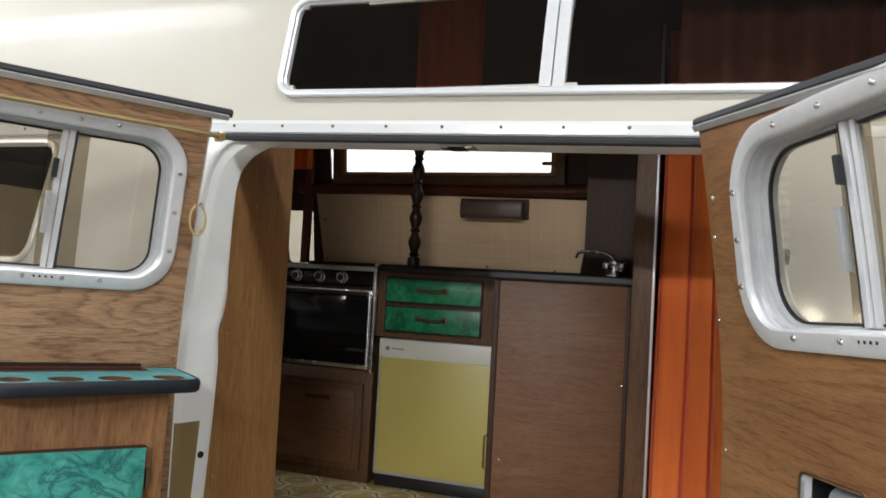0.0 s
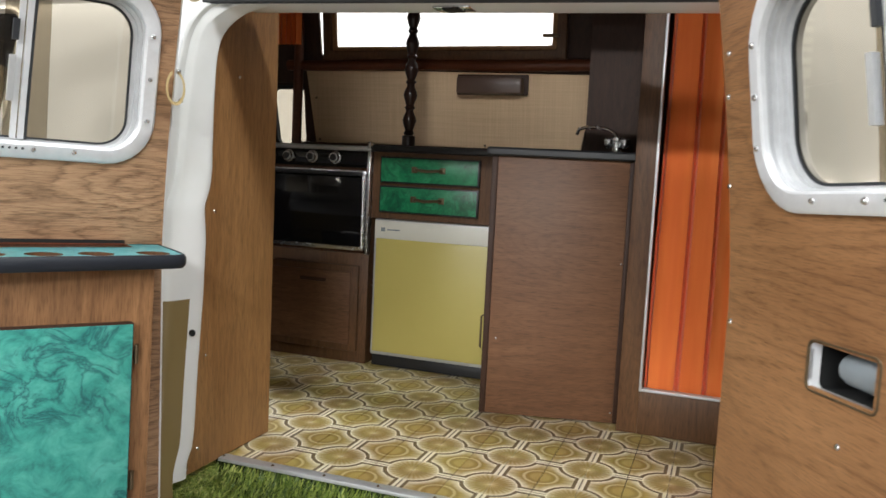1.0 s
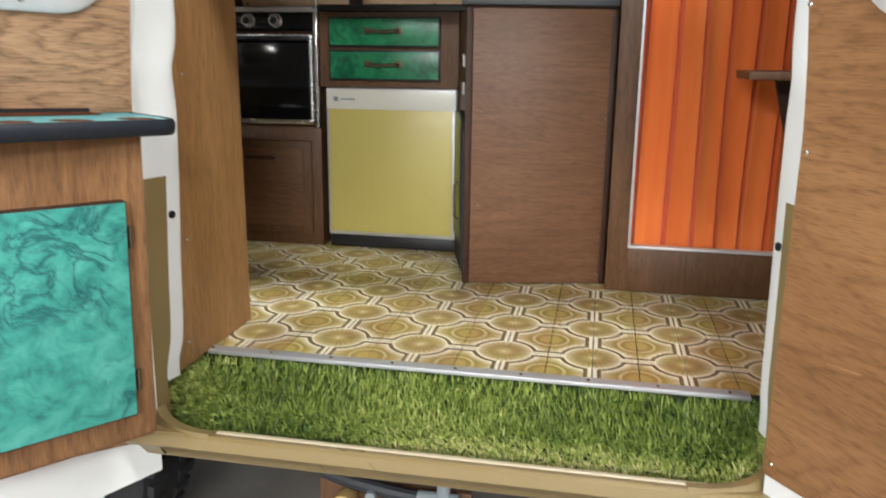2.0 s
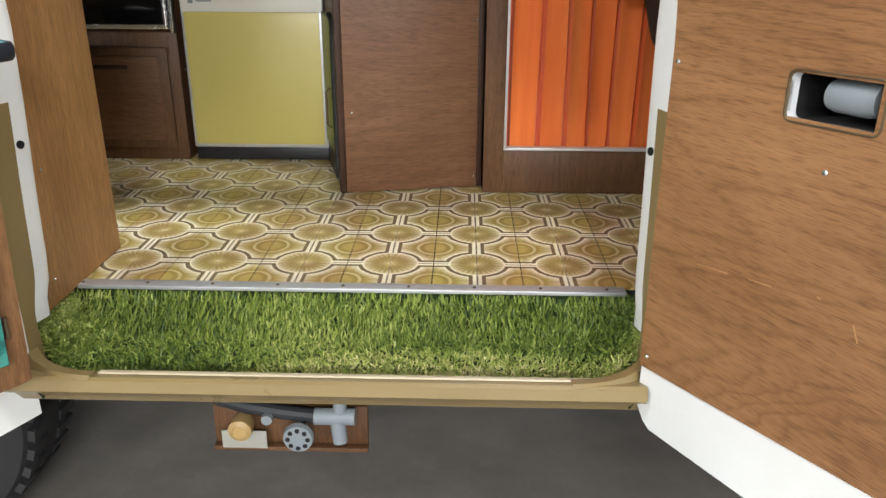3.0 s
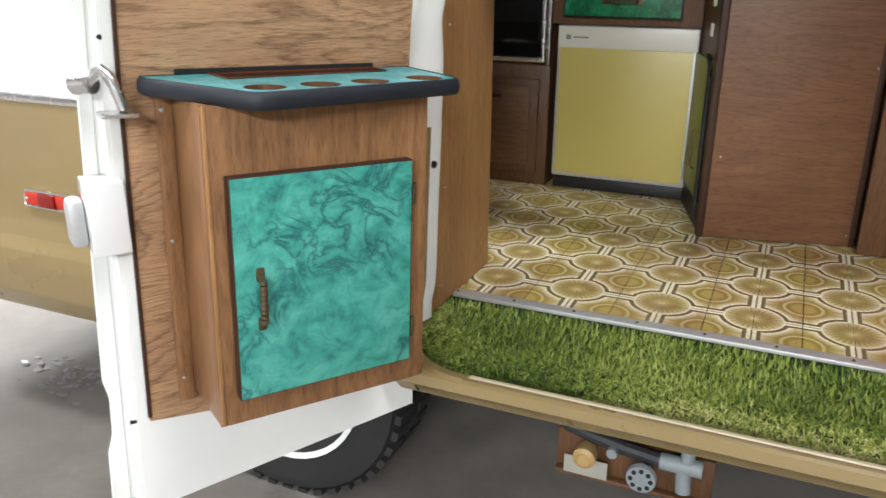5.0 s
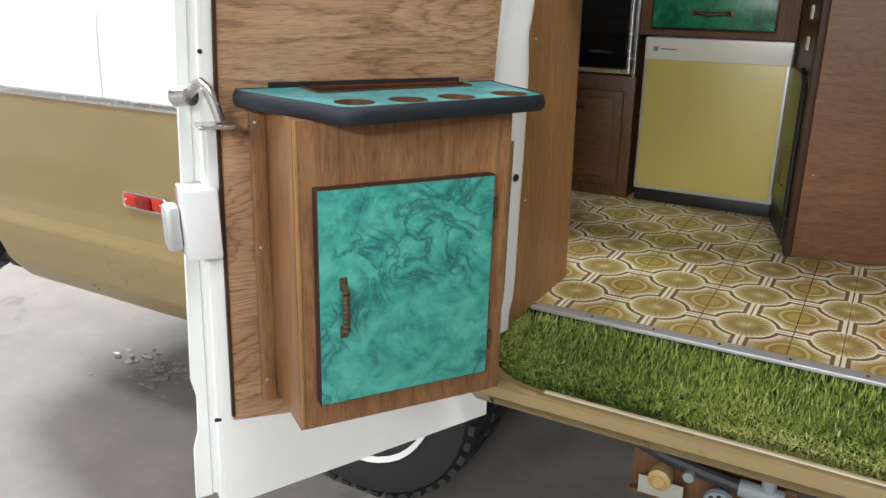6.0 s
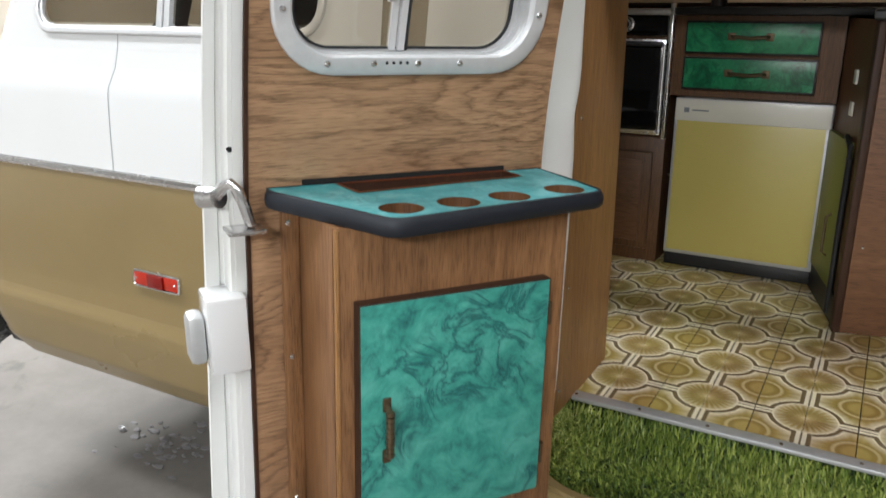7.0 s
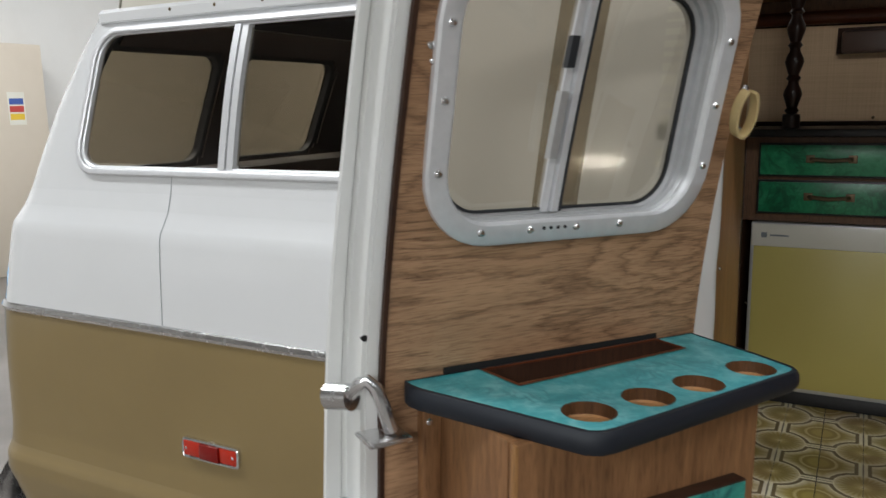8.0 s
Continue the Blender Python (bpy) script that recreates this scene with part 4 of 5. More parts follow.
DOOR_R = Matrix.Translation((0.635, -0.29, 0)) @ Matrix(((-0.45, -0.893, 0, 0), (0.893, -0.45, 0, 0), (0, 0, 1, 0), (0, 0, 0, 1)))
door_l, at_l = side_door(DOOR_L, False, 0.60, (0.076, 0.562, 1.377, 1.755, 0.10), 0.340, WOOD_DOOR,
                         lambda u, z: False, "open white side door lined with walnut veneer, bar cabinet hung on it")
door_r, at_r = side_door(DOOR_R, True, 0.73, (0.105, 0.70, 1.357, 1.715, 0.12), 0.402, WOOD_DOOR_R,
                         lambda u, z: inside_rounded(u, z, 0.258, 0.409, 1.105, 1.173, 0.012), "open white side door lined with walnut veneer, with a latch opening")

# latch opening trim in the front door, with the lock inside
ring = part("latch_trim", window_ring(lambda x, z, d: (-x, d, z), 0.252, 0.415, 1.099, 1.179, 0.016, 0.006, 0.000, 0.009), ANTIQUE, door_r, "bronze trimmed latch opening")
part("latch_reveal", loft([[(-x, n, z) for x, z in rounded(0.258, 0.409, 1.105, 1.173, 0.011)] for n in (0.006, -0.012)], None, True, False), WHITE, ring, "white enamelled reveal")
lb = loft([[(-x, n, z) for x, z in rounded(0.257, 0.410, 1.104, 1.174, 0.012)] for n in (-0.001, -0.09)], None, True, False)
lb.faces.new([lb.verts.new((-x, -0.09, z)) for x, z in rounded(0.257, 0.410, 1.104, 1.174, 0.012)])
part("latch_box", lb, HOLE_SHADE, ring, "dark latch cavity")
part("latch_handle", lathe([(0.004, -0.075), (0.023, -0.07), (0.026, -0.05), (0.024, 0.0), (0.021, 0.01)], 20, None, (-0.314, -0.030, 1.143), "x"), PVC, ring, "grey latch handle inside")
for u, z in ((0.342, 1.041), (0.02, 1.165), (0.025, 0.60), (0.02, 1.55), (0.03, 1.62), (0.01, 1.40)):
    put_screw(door_r, (-u, 0.007 + 0.615 * lean(z), z), (0, 1, 0), screw, 1.1)
for u, z, ln, tilt in ((0.16, 0.832, 0.07, 7), (0.438, 0.828, 0.026, -62), (0.262, 0.843, 0.045, 7), (0.371, 0.858, 0.006, -11)):
    m = Matrix.Translation((-u, 0.0073, z)) @ Matrix.Rotation(radians(tilt), 4, "Y")
    part("scratch", box(-ln / 2, ln / 2, -0.0004, 0.0004, -0.0008, 0.0008), WOOD_PALE, door_r, "pale scratch in the veneer", m, False)

# free edge of the rear door: flange, latch, catch box, hook
edge = 0.60
part("edge_flange", loft([[at_l(u + k * (1.38 - z) - (0.010 if 0.46 < z < 0.58 and k > 0.05 else 0.0), z, n) for u, n, k in ((0.598, -0.003, 0.037), (0.626, -0.003, 0.042), (0.629, -0.012, 0.042), (0.629, -0.044, 0.042), (0.635, -0.047, 0.044), (0.638, -0.042, 0.044), (0.655, -0.040, 0.058), (0.657, -0.046, 0.058), (0.60, -0.06, 0.037))] for z in steps(0.335, 1.81, 0.04)], None, True, True), JAMB, door_l, "white enamelled door edge")
part("panel_edge", loft([[at_l(u + 0.037 * (1.38 - z), z, n) for u, n in ((0.597, 0.0), (0.6035, 0.0), (0.6035, 0.009), (0.597, 0.009))] for z in steps(0.54, 1.79, 0.05)], None, True, True), WOOD_DARK, door_l)
catch = part("catch_box", box(0.624, 0.690, -0.05, 0.030, 0.888, 1.022, 0.006), WHITE, door_l, "white painted latch housing")
part("latch", box(0.690, 0.719, -0.040, 0.010, 0.903, 0.990, 0.010), ALU, catch, "cast metal latch")
hook = part("hook_lever", tube([(0.660, -0.012, 1.185), (0.654, 0.008, 1.190), (0.645, 0.020, 1.206), (0.636, 0.028, 1.212), (0.627, 0.034, 1.202), (0.619, 0.040, 1.175), (0.612, 0.045, 1.146)], 0.0095, 10), CHROME, door_l, "bright metal pull lever")
part("pivot", cyl((0.672, -0.02, 1.183), (0.652, 0.012, 1.188), 0.018, 18), CHROME, hook)
part("foot", box(0.592, 0.652, 0.018, 0.068, 1.136, 1.143, 0.002), CHROME, hook)
for u, z in ((0.62, 1.245), (0.615, 1.262), (0.628, 1.262), (0.612, 1.09), (0.622, 1.105), (0.618, 1.735)):
    part("bolt_hole", cyl((u, -0.008 + lean(z), z), (u, -0.0022 + lean(z), z), 0.0046, 12), HOLE_SHADE, door_l)
rod = part("curtain_rod", tube([at_l(u, 1.752, 0.03) for u in steps(0.015, 0.56, 0.06)], 0.006, 10), BRASS, door_l, "thin brass curtain rod")
for u in (0.015, 0.56):
    part("rod_end", box(u - 0.008, u + 0.008, lean(1.752), lean(1.752) + 0.036, 1.742, 1.762, 0.003), BRASS, rod)
strap_loops = []
for a in steps(0.35, 5.9, 0.25):
    c, q = math.cos(a), math.sin(a)
    p = Vector((0.040 + 0.019 * q + 0.004 * c, 0.028 + 0.012 * c + lean(1.55), 1.555 + 0.034 * c))
    way = Vector((0.25, 0.9, -0.25)).normalized() * 0.010
    out = Vector((q, 0.3 * c, c)).normalized() * 0.0022
    strap_loops.append([p - way - out, p + way - out, p + way + out, p - way + out])
strap = part("strap_loop", loft(strap_loops, None, True, True), STRAP, door_l, "yellowed hanging strap loop")
put_screw(strap, (0.032, lean(1.6) + 0.008, 1.592), (0, 1, 0), screw, 1.3)
for u, z in ((0.565, 1.63), (0.56, 1.612), (0.02, 1.53)):
    put_screw(door_l, (u, lean(z) + 0.007, z), (0, 1, 0), screw, 1.2)
part("slot", box(0.655, 0.668, -0.006, -0.0025, 0.530, 0.537), HOLE_SHADE, door_l)
part("slot", box(0.622, 0.642, 0.124, 0.1295, 1.745, 1.755), HOLE_SHADE, door_l)
# No opening here: a raised near-black strip paints the slot's shade.
part("slot", box(0.125, 0.515, 0.004, 0.0088, 1.170, 1.2065), HOLE_SHADE, door_l, "dark strip standing in for the shaded slot above the bar top")



def sheared(door, k):
    """The hinge line leans, so each open door climbs a little away from it."""
    done = set()
    for ob in (door, *door.children_recursive):
        if ob.data.name.startswith("screw"):
            ob.location.z += k * ob.location.x
        elif ob.data not in done and ob.matrix_basis.translation.length < 1e-6 or ob is door:
            done.add(ob.data)
            for v in ob.data.vertices:
                v.co.z += k * v.co.x
        else:
            ob.location.z += k * ob.location.x


sheared(door_l, 0.028)
sheared(door_r, -0.042)

# ---- bar cabinet on the rear door ----
bar = thing("bar_cabinet", "walnut bar cabinet with a teal marbled door hung on the door", "cabinet", DOOR_L @ pose(0.3, 0, 0.9, 0, -1.6, 0) @ pose(-0.3, 0, -0.892))
bx0, bx1, bn, bz0, bz1 = 0.122, 0.534, 0.205, 0.590, 1.170
part("front_panel", box(bx0, bx1, bn - 0.014, bn, bz0 + 0.01, bz1, 0.002), WOOD_BAR, bar)
part("side_panel", box(bx1 - 0.014, bx1 + 0.001, 0.012, bn - 0.0145, bz0, bz1, 0.001), WOOD_BAR, bar)
part("side_panel", box(bx0 - 0.001, bx0 + 0.014, 0.012, bn - 0.0145, bz0, bz1, 0.001), WOOD_BAR, bar)
part("bottom_panel", box(bx0 + 0.014, bx1 - 0.014, 0.012, bn - 0.0145, bz0, bz0 + 0.014), WOOD_BAR, bar)
part("top_board", box(bx0 + 0.0145, bx1 - 0.0145, 0.013, bn - 0.015, bz1 - 0.012, bz1 - 0.001), WOOD_BAR, bar)
part("corner_edge", box(bx1 - 0.004, bx1 + 0.0025, bn - 0.006, bn + 0.002, bz0 + 0.01, bz1, 0.0015), WOOD_PART, bar, "pale worn veneer corner")
batten = part("batten", box(bx1 + 0.001, bx1 + 0.030, 0.0075, 0.026, 0.57, bz1, 0.003), WOOD_BAR, bar, "narrow screwed batten")
for z in (0.62, 0.90, 1.14):
    put_screw(batten, (bx1 + 0.02, 0.026, z), (0, 1, 0), screw, 1.1)
part("batten", box(bx0 - 0.030, bx0 - 0.001, 0.0075, 0.026, 0.55, bz1, 0.003), WOOD_BAR, bar)
cd = part("cabinet_door", box(0.166, 0.508, bn + 0.001, bn + 0.024, 0.655, 1.058, 0.002), WOOD_DARK, bar, "dark edged door")
part("laminate", box(0.1685, 0.5055, bn + 0.0235, bn + 0.0255, 0.6575, 1.0555, 0.0006), TEAL, cd, "teal green marbled laminate")
hd = part("handle", tube([(0.463, bn + 0.025, 0.884), (0.463, bn + 0.036, 0.880), (0.463, bn + 0.041, 0.862), (0.463, bn + 0.041, 0.822), (0.463, bn + 0.036, 0.804), (0.463, bn + 0.025, 0.800)], 0.0055, 10), ANTIQUE, cd, "antique bronze pull handle")
for k in range(9):
    part("bead", lathe([(0.002, -0.005), (0.0068, -0.003), (0.0068, 0.003), (0.002, 0.005)], 10, None, (0.463, bn + 0.041, 0.806 + 0.009 * k)), ANTIQUE, hd)
for z in (0.887, 0.797):
    part("backplate", box(0.456, 0.470, bn + 0.0255, bn + 0.028, z - 0.012, z + 0.012, 0.002), ANTIQUE, hd)
for z in (0.72, 0.99):
    part("hinge", cyl((0.157, bn + 0.012, z - 0.02), (0.157, bn + 0.012, z + 0.02), 0.005, 10), ANTIQUE, cd)


def bar_top():
    """A clipped-corner slab with four cup holes and a long recess."""
    outer = [(0.060, 0.012), (0.062, 0.14), (0.067, 0.208), (0.074, 0.220), (0.088, 0.226), (0.440, 0.270), (0.460, 0.270), (0.475, 0.261), (0.580, 0.048), (0.584, 0.030), (0.584, 0.012)]
    tray = [(0.140, 0.014), (0.136, 0.070), (0.455, 0.096), (0.466, 0.020)]
    cups = [(0.433, 0.212), (0.334, 0.207), (0.237, 0.199), (0.121, 0.186)]
    holes = [tray] + [[(cx + 0.0345 * math.cos(a), cy + 0.0345 * math.sin(a)) for a in (6.28318 * k / 24 for k in range(24))] for cx, cy in cups]
    from mathutils.geometry import tessellate_polygon
    loops = [[Vector((x, y, 0)) for x, y in lp] for lp in [outer] + holes]
    flat = [p for lp in loops for p in lp]
    tris = tessellate_polygon(loops)
    return outer, tray, cups, holes, flat, tris


outer, tray, cups, holes, flat, tris = bar_top()
ZT = 1.197
top = bmesh.new()
vs = [top.verts.new((p.x, p.y, ZT)) for p in flat]
vb = [top.verts.new((p.x, p.y, ZT - 0.026)) for p in flat]
for t in tris:
    top.faces.new([vs[i] for i in t])
    top.faces.new([vb[i] for i in reversed(t)])
n0 = len(outer)
for lp in holes:
    idx = list(range(n0, n0 + len(lp)))
    n0 += len(lp)
    for a, b in zip(idx, idx[1:] + idx[:1]):
        fc = top.faces.new((vs[a], vs[b], vb[b], vb[a]))
        # tray walls take the darker wood, so the recess's shade is in the colour
        fc.material_index = 1 if len(lp) > 4 else 2
slab = part("countertop", top, (TEAL_TOP, WOOD_CAB, WOOD_DARK), bar, "turquoise marbled top with four cup holes", None, False)


def grown(d, z):
    out = []
    for k, (x, y) in enumerate(outer):
        a, b = Vector(outer[k - 1]), Vector(outer[(k + 1) % len(outer)])
        t = (b - a).normalized()
        nrm = Vector((-t.y, t.x))
        if nrm.dot(Vector((x - 0.32, y - 0.12))) < 0:
            nrm = -nrm
        out.append((x + nrm.x * d, max(0.011, y + nrm.y * d), z))
    return out


part("edge_band", loft([grown(-0.002, ZT + 0.0012), grown(0.004, ZT + 0.001), grown(0.008, ZT - 0.005), grown(0.009, ZT - 0.013), grown(0.008, ZT - 0.022), grown(0.004, ZT - 0.0275), grown(0.0, ZT - 0.0285)]), EDGE, slab, "padded dark edge band")
part("tray_rim", loft([[(x + sx * 0.004, y + sy * 0.004, ZT + 0.0015) for (x, y), (sx, sy) in zip(tray, ((-1, -1), (-1, 1), (1, 1), (1, -1)))], [(x, y, ZT + 0.0025) for x, y in tray], [(x, y, ZT - 0.002) for x, y in tray]]), WOOD_RED, slab)
well = bmesh.new()
loft([[(x, y, ZT - 0.026) for x, y in tray], [(x, y, ZT - 0.11) for x, y in tray]], well)
well.faces.new([well.verts.new((x, y, ZT - 0.11)) for x, y in tray])
# darker wood here too: the well's shade is put into its colour
part("tray_well", well, WOOD_DARK, slab, "brown lined recess, darkened to look shaded inside", None, False)
for cx, cy in cups:
    part("cup_well", lathe([(0.002, ZT - 0.025), (0.0342, ZT - 0.025), (0.0342, ZT - 0.0165), (0.0325, ZT - 0.019), (0.002, ZT - 0.020)], 24, None, (cx, cy, 0)), WOOD_PALE, slab, "round wooden cup well")

# ---- inside the van ----
floor = solid("floor", box(-1.9, 1.2, 0.004, 1.62, 0.56, 0.5965), BLACK, "subfloor under printed vinyl tiles", "floor", "structure", smooth=False)
wallk = [(0.6, 1.60), (1.3, 1.585), (1.49, 1.50), (1.81, 1.452), (2.25, 1.36), (2.45, 1.2)]
solid("wall_inner_far", loft([[(x, curve_at(wallk, z), z) for x in steps(-1.9, 1.3, 0.1)] for z in (0.6, 1.3, 1.44)], None, False), WOOD_DARK, "dark wood panelling low on the far inner wall", "wall", "structure")
# headliner, closing the high roof inside
solid("ceiling_inner", loft([[(x, y, z) for x in steps(-2.0, 2.0, 0.2)] for y, z in ((0.06, 2.24), (0.14, 2.36), (0.3, 2.47), (0.66, 2.52), (1.0, 2.47), (1.2, 2.36), (1.27, 2.24))], None, False), HEADLINE, "dark brown headliner", "ceiling", "structure")
solid("bulkhead_front", box(1.25, 1.28, -0.05, 1.45, 0.6, 2.4), WOOD_DARK, "dark wood bulkhead towards the cab", "wall", "structure", smooth=False)

# partition beside the door
bm = bmesh.new()
front = [(side_at(z) + 0.162 * shallow(z), z) for z in steps(0.604, 1.80, 0.06)]
front = [(min(y, 0.1), z) for y, z in front]
a = [(-0.615, y, z) for y, z in front] + [(-0.615, 0.10, 1.93), (-0.615, 0.212, 1.95)] + [(-0.615, 0.212, z) for z in (1.5, 1.0, 0.604)]
va = [bm.verts.new(p) for p in a]
vb2 = [bm.verts.new((x - 0.02, y, z)) for x, y, z in a]
bm.faces.new(va)
bm.faces.new(vb2[::-1])
for k in range(len(a)):
    j = (k + 1) % len(a)
    bm.faces.new((va[k], vb2[k], vb2[j], va[j]))
pw = solid("partition_panel", bm, WOOD_PART, "walnut veneered partition beside the door opening", "wall", "structure", smooth=False)
for z in (0.66, 0.90, 1.27, 1.62):
    put_screw(pw, (-0.6148, side_at(z) + 0.19, z), (1, 0, 0), screw, 0.9)

KY = 1.10      # kitchen front
# oven unit
oven = thing("oven_unit", "built-in black gas oven with cooktop in a dark wood cabinet", "oven")
part("carcass", box(-1.30, -0.722, KY + 0.012, 1.52, 0.60, 1.452), WOOD_CAB, oven)
part("cooktop", box(-1.27, -0.735, KY - 0.012, 1.45, 1.462, 1.482, 0.006), ALU, oven, "steel cooktop with a pale front lip")
part("control_panel", box(-1.25, -0.738, KY - 0.008, KY + 0.012, 1.395, 1.462, 0.003), OVEN_GLASS, oven, "glossy black control panel")
for x in (-1.19, -1.095, -0.985, -0.88):
    k = part("knob", lathe([(0.026, 0.0), (0.026, -0.008), (0.020, -0.010), (0.019, -0.024), (0.008, -0.026), (0.001, -0.026)], 24, None, (x, KY - 0.008, 1.432), "y"), CHROME, oven, "chrome ringed knob")
    part("knob_cap", lathe([(0.0135, -0.0255), (0.0135, -0.029), (0.001, -0.030)], 20, None, (x, KY - 0.008, 1.432), "y"), BLACK, k)
od = part("oven_door", box(-1.25, -0.738, KY - 0.022, KY + 0.012, 1.062, 1.385, 0.004), CHROME, oven, "black glass oven door in a chrome frame")
part("door_glass", box(-1.244, -0.752, KY - 0.0245, KY - 0.018, 1.078, 1.362, 0.002), OVEN_GLASS, od)
part("handle_bar", box(-1.24, -0.745, KY - 0.050, KY - 0.030, 1.362, 1.378, 0.005), BLACK, od, "dark handle bar")
part("side_bar", cyl((-0.742, KY - 0.03, 1.07), (-0.742, KY - 0.03, 1.37), 0.006, 10), CHROME, od)
part("edge_post", box(-0.735, -0.722, KY - 0.02, KY + 0.012, 1.05, 1.50, 0.002), CHROME, oven, "bright metal edge post")
part("face_frame", box(-1.30, -0.722, KY, KY + 0.012, 0.60, 1.050, 0.001), WOOD_CAB, oven)
ld = part("cabinet_door", box(-1.22, -0.758, KY - 0.016, KY - 0.0005, 0.648, 1.000, 0.004), WOOD_CAB, oven, "framed wooden door")
part("door_panel", box(-1.195, -0.790, KY - 0.021, KY - 0.0155, 0.676, 0.972, 0.004), WOOD_PANEL, ld)
part("pull", box(-1.02, -0.90, KY - 0.026, KY - 0.020, 0.925, 0.940, 0.003), WOOD_DARK, ld)

# drawer unit over the refrigerator
dr = thing("drawer_unit", "dark wood drawer unit with two green marbled drawers above the refrigerator", "drawer unit")
part("carcass", box(-0.720, -0.205, KY + 0.004, 1.50, 1.200, 1.462), WOOD_CAB, dr)
part("side_panel", box(-0.2105, -0.120, KY + 0.0, 1.50, 0.604, 1.1995), WOOD_DARK, dr)
for z0, z1 in ((1.225, 1.331), (1.342, 1.445)):
    d = part("drawer", box(-0.680, -0.270, KY - 0.014, KY + 0.003, z0, z1, 0.002), BLACK, dr, "drawer front with black edging")
    part("laminate", box(-0.674, -0.276, KY - 0.0165, KY - 0.0135, z0 + 0.006, z1 - 0.006, 0.0006), GREEN, d, "dark green marbled laminate")
    zc = (z0 + z1) / 2 + 0.004
    h = part("handle", tube([(-0.530, KY - 0.018, zc), (-0.523, KY - 0.034, zc), (-0.475, KY - 0.038, zc - 0.004), (-0.427, KY - 0.034, zc), (-0.420, KY - 0.018, zc)], 0.006, 8), ANTIQUE, d, "antique bronze pull")
    for x in (-0.533, -0.417):
        part("backplate", box(x - 0.012, x + 0.012, KY - 0.020, KY - 0.016, zc - 0.012, zc + 0.012, 0.002), ANTIQUE, h)

# refrigerator
fr = thing("refrigerator", "small built-in refrigerator with a mustard yellow front and ivory header", "refrigerator")
part("body", box(-0.686, -0.212, KY + 0.008, 1.48, 0.606, 1.190, 0.004), OFFWHITE, fr)
part("plinth", box(-0.690, -0.208, KY - 0.004, KY + 0.008, 0.604, 0.650, 0.002), BLACK, fr, "black plinth")
fd = part("door", box(-0.692, -0.205, KY - 0.022, KY + 0.006, 0.652, 1.198, 0.006), ALU, fr, "refrigerator door in an aluminium frame")
part("front_sheet", box(-0.681, -0.219, KY - 0.0245, KY - 0.021, 0.666, 1.1215, 0.001), YELLOW, fd, "mustard yellow panel")
part("header", box(-0.688, -0.209, KY - 0.027, KY - 0.021, 1.122, 1.194, 0.002), OFFWHITE, fd, "ivory header strip")
part("badge", box(-0.660, -0.643, KY - 0.0285, KY - 0.0268, 1.150, 1.166, 0.0005), PVC, fd, "small square maker's badge")
part("badge_bar", box(-0.634, -0.580, KY - 0.0283, KY - 0.0268, 1.1555, 1.1605, 0.0004), PVC, fd)
part("pull", box(-0.2055, -0.198, KY - 0.05, KY - 0.01, 0.80, 0.90, 0.003), ALU, fd)
part("hinge_pin", cyl((-0.699, KY - 0.012, 0.93), (-0.690, KY - 0.012, 0.93), 0.006, 10), CHROME, fd)

# worktop and sink cabinet
wt = tagged(new("worktop", finish("worktop", box(-0.720, -0.06, KY - 0.012, 1.50, 1.464, 1.488, 0.004), BLACK)), "black laminate worktop with a rolled front edge", "worktop")
sink = thing("sink_cabinet", "walnut sink cabinet with a worn veneer end and black top", "cabinet")
# the end panel stands askew to the van
EP = Matrix.Translation((-0.089, 0.701, 0)) @ Matrix.Rotation(radians(12.4), 4, "Z")
part("end_panel", box(0.0, 0.418, 0.0, 0.018, 0.606, 1.458, 0.002), WOOD_PANEL, sink, "worn walnut veneer end panel", EP)
part("corner_post", box(-0.020, -0.0005, 0.002, 0.05, 0.604, 1.458, 0.002), WOOD_DARK, sink, "", EP)
part("corner_post", box(0.4185, 0.436, 0.001, 0.04, 0.604, 1.458, 0.002), WOOD_DARK, sink, "", EP)
# slanting flank towards the refrigerator
SL = Matrix.Translation((-0.118, 0.802, 0)) @ Matrix.Rotation(math.atan2(0.963, -0.27), 4, "Z")
part("side_panel", box(-0.085, 0.305, -0.014, 0.0, 0.604, 1.458), WOOD_CAB, sink, "", SL)
part("back_fill", box(0.30, 0.32, 0.83, 1.48, 0.604, 1.458), WOOD_DARK, sink)
gd = part("cabinet_door", box(0.030, 0.292, 0.001, 0.016, 0.690, 1.125, 0.003), OLIVE, sink, "olive green cabinet door", SL)
part("door_edge", tube([(0.020, 0.010, 0.62), (0.020, 0.012, 0.9), (0.020, 0.012, 1.08), (0.034, 0.012, 1.118), (0.08, 0.012, 1.134)], 0.009, 8), BLACK, gd, "black curved edge guard")
part("pull", tube([(0.105, 0.016, 0.90), (0.105, 0.030, 0.89), (0.105, 0.030, 0.78), (0.105, 0.016, 0.77)], 0.004, 8), ANTIQUE, gd)
part("toe_panel", box(-0.075, 0.300, 0.001, 0.010, 0.604, 0.688), BLACK, sink, "", SL)
for z in (1.30, 1.21):
    part("switch", box(0.10, 0.13, 0.001, 0.008, z - 0.02, z + 0.02, 0.002), OFFWHITE, sink, "small ivory switch", SL)
foot = [(-0.122, 0.680), (-0.098, 0.676), (0.338, 0.770), (0.338, 1.48), (-0.130, 1.48), (-0.130, 0.86)]
rim_of = lambda k, z: [(x + (0.11 - x) * k, y + (1.08 - y) * k, z) for x, y in foot]
part("top", loft([rim_of(0.012, 1.4585), rim_of(0.0, 1.464), rim_of(0.0, 1.480), rim_of(0.012, 1.486)], None, True, True), BLACK, sink, "black rolled edge top")
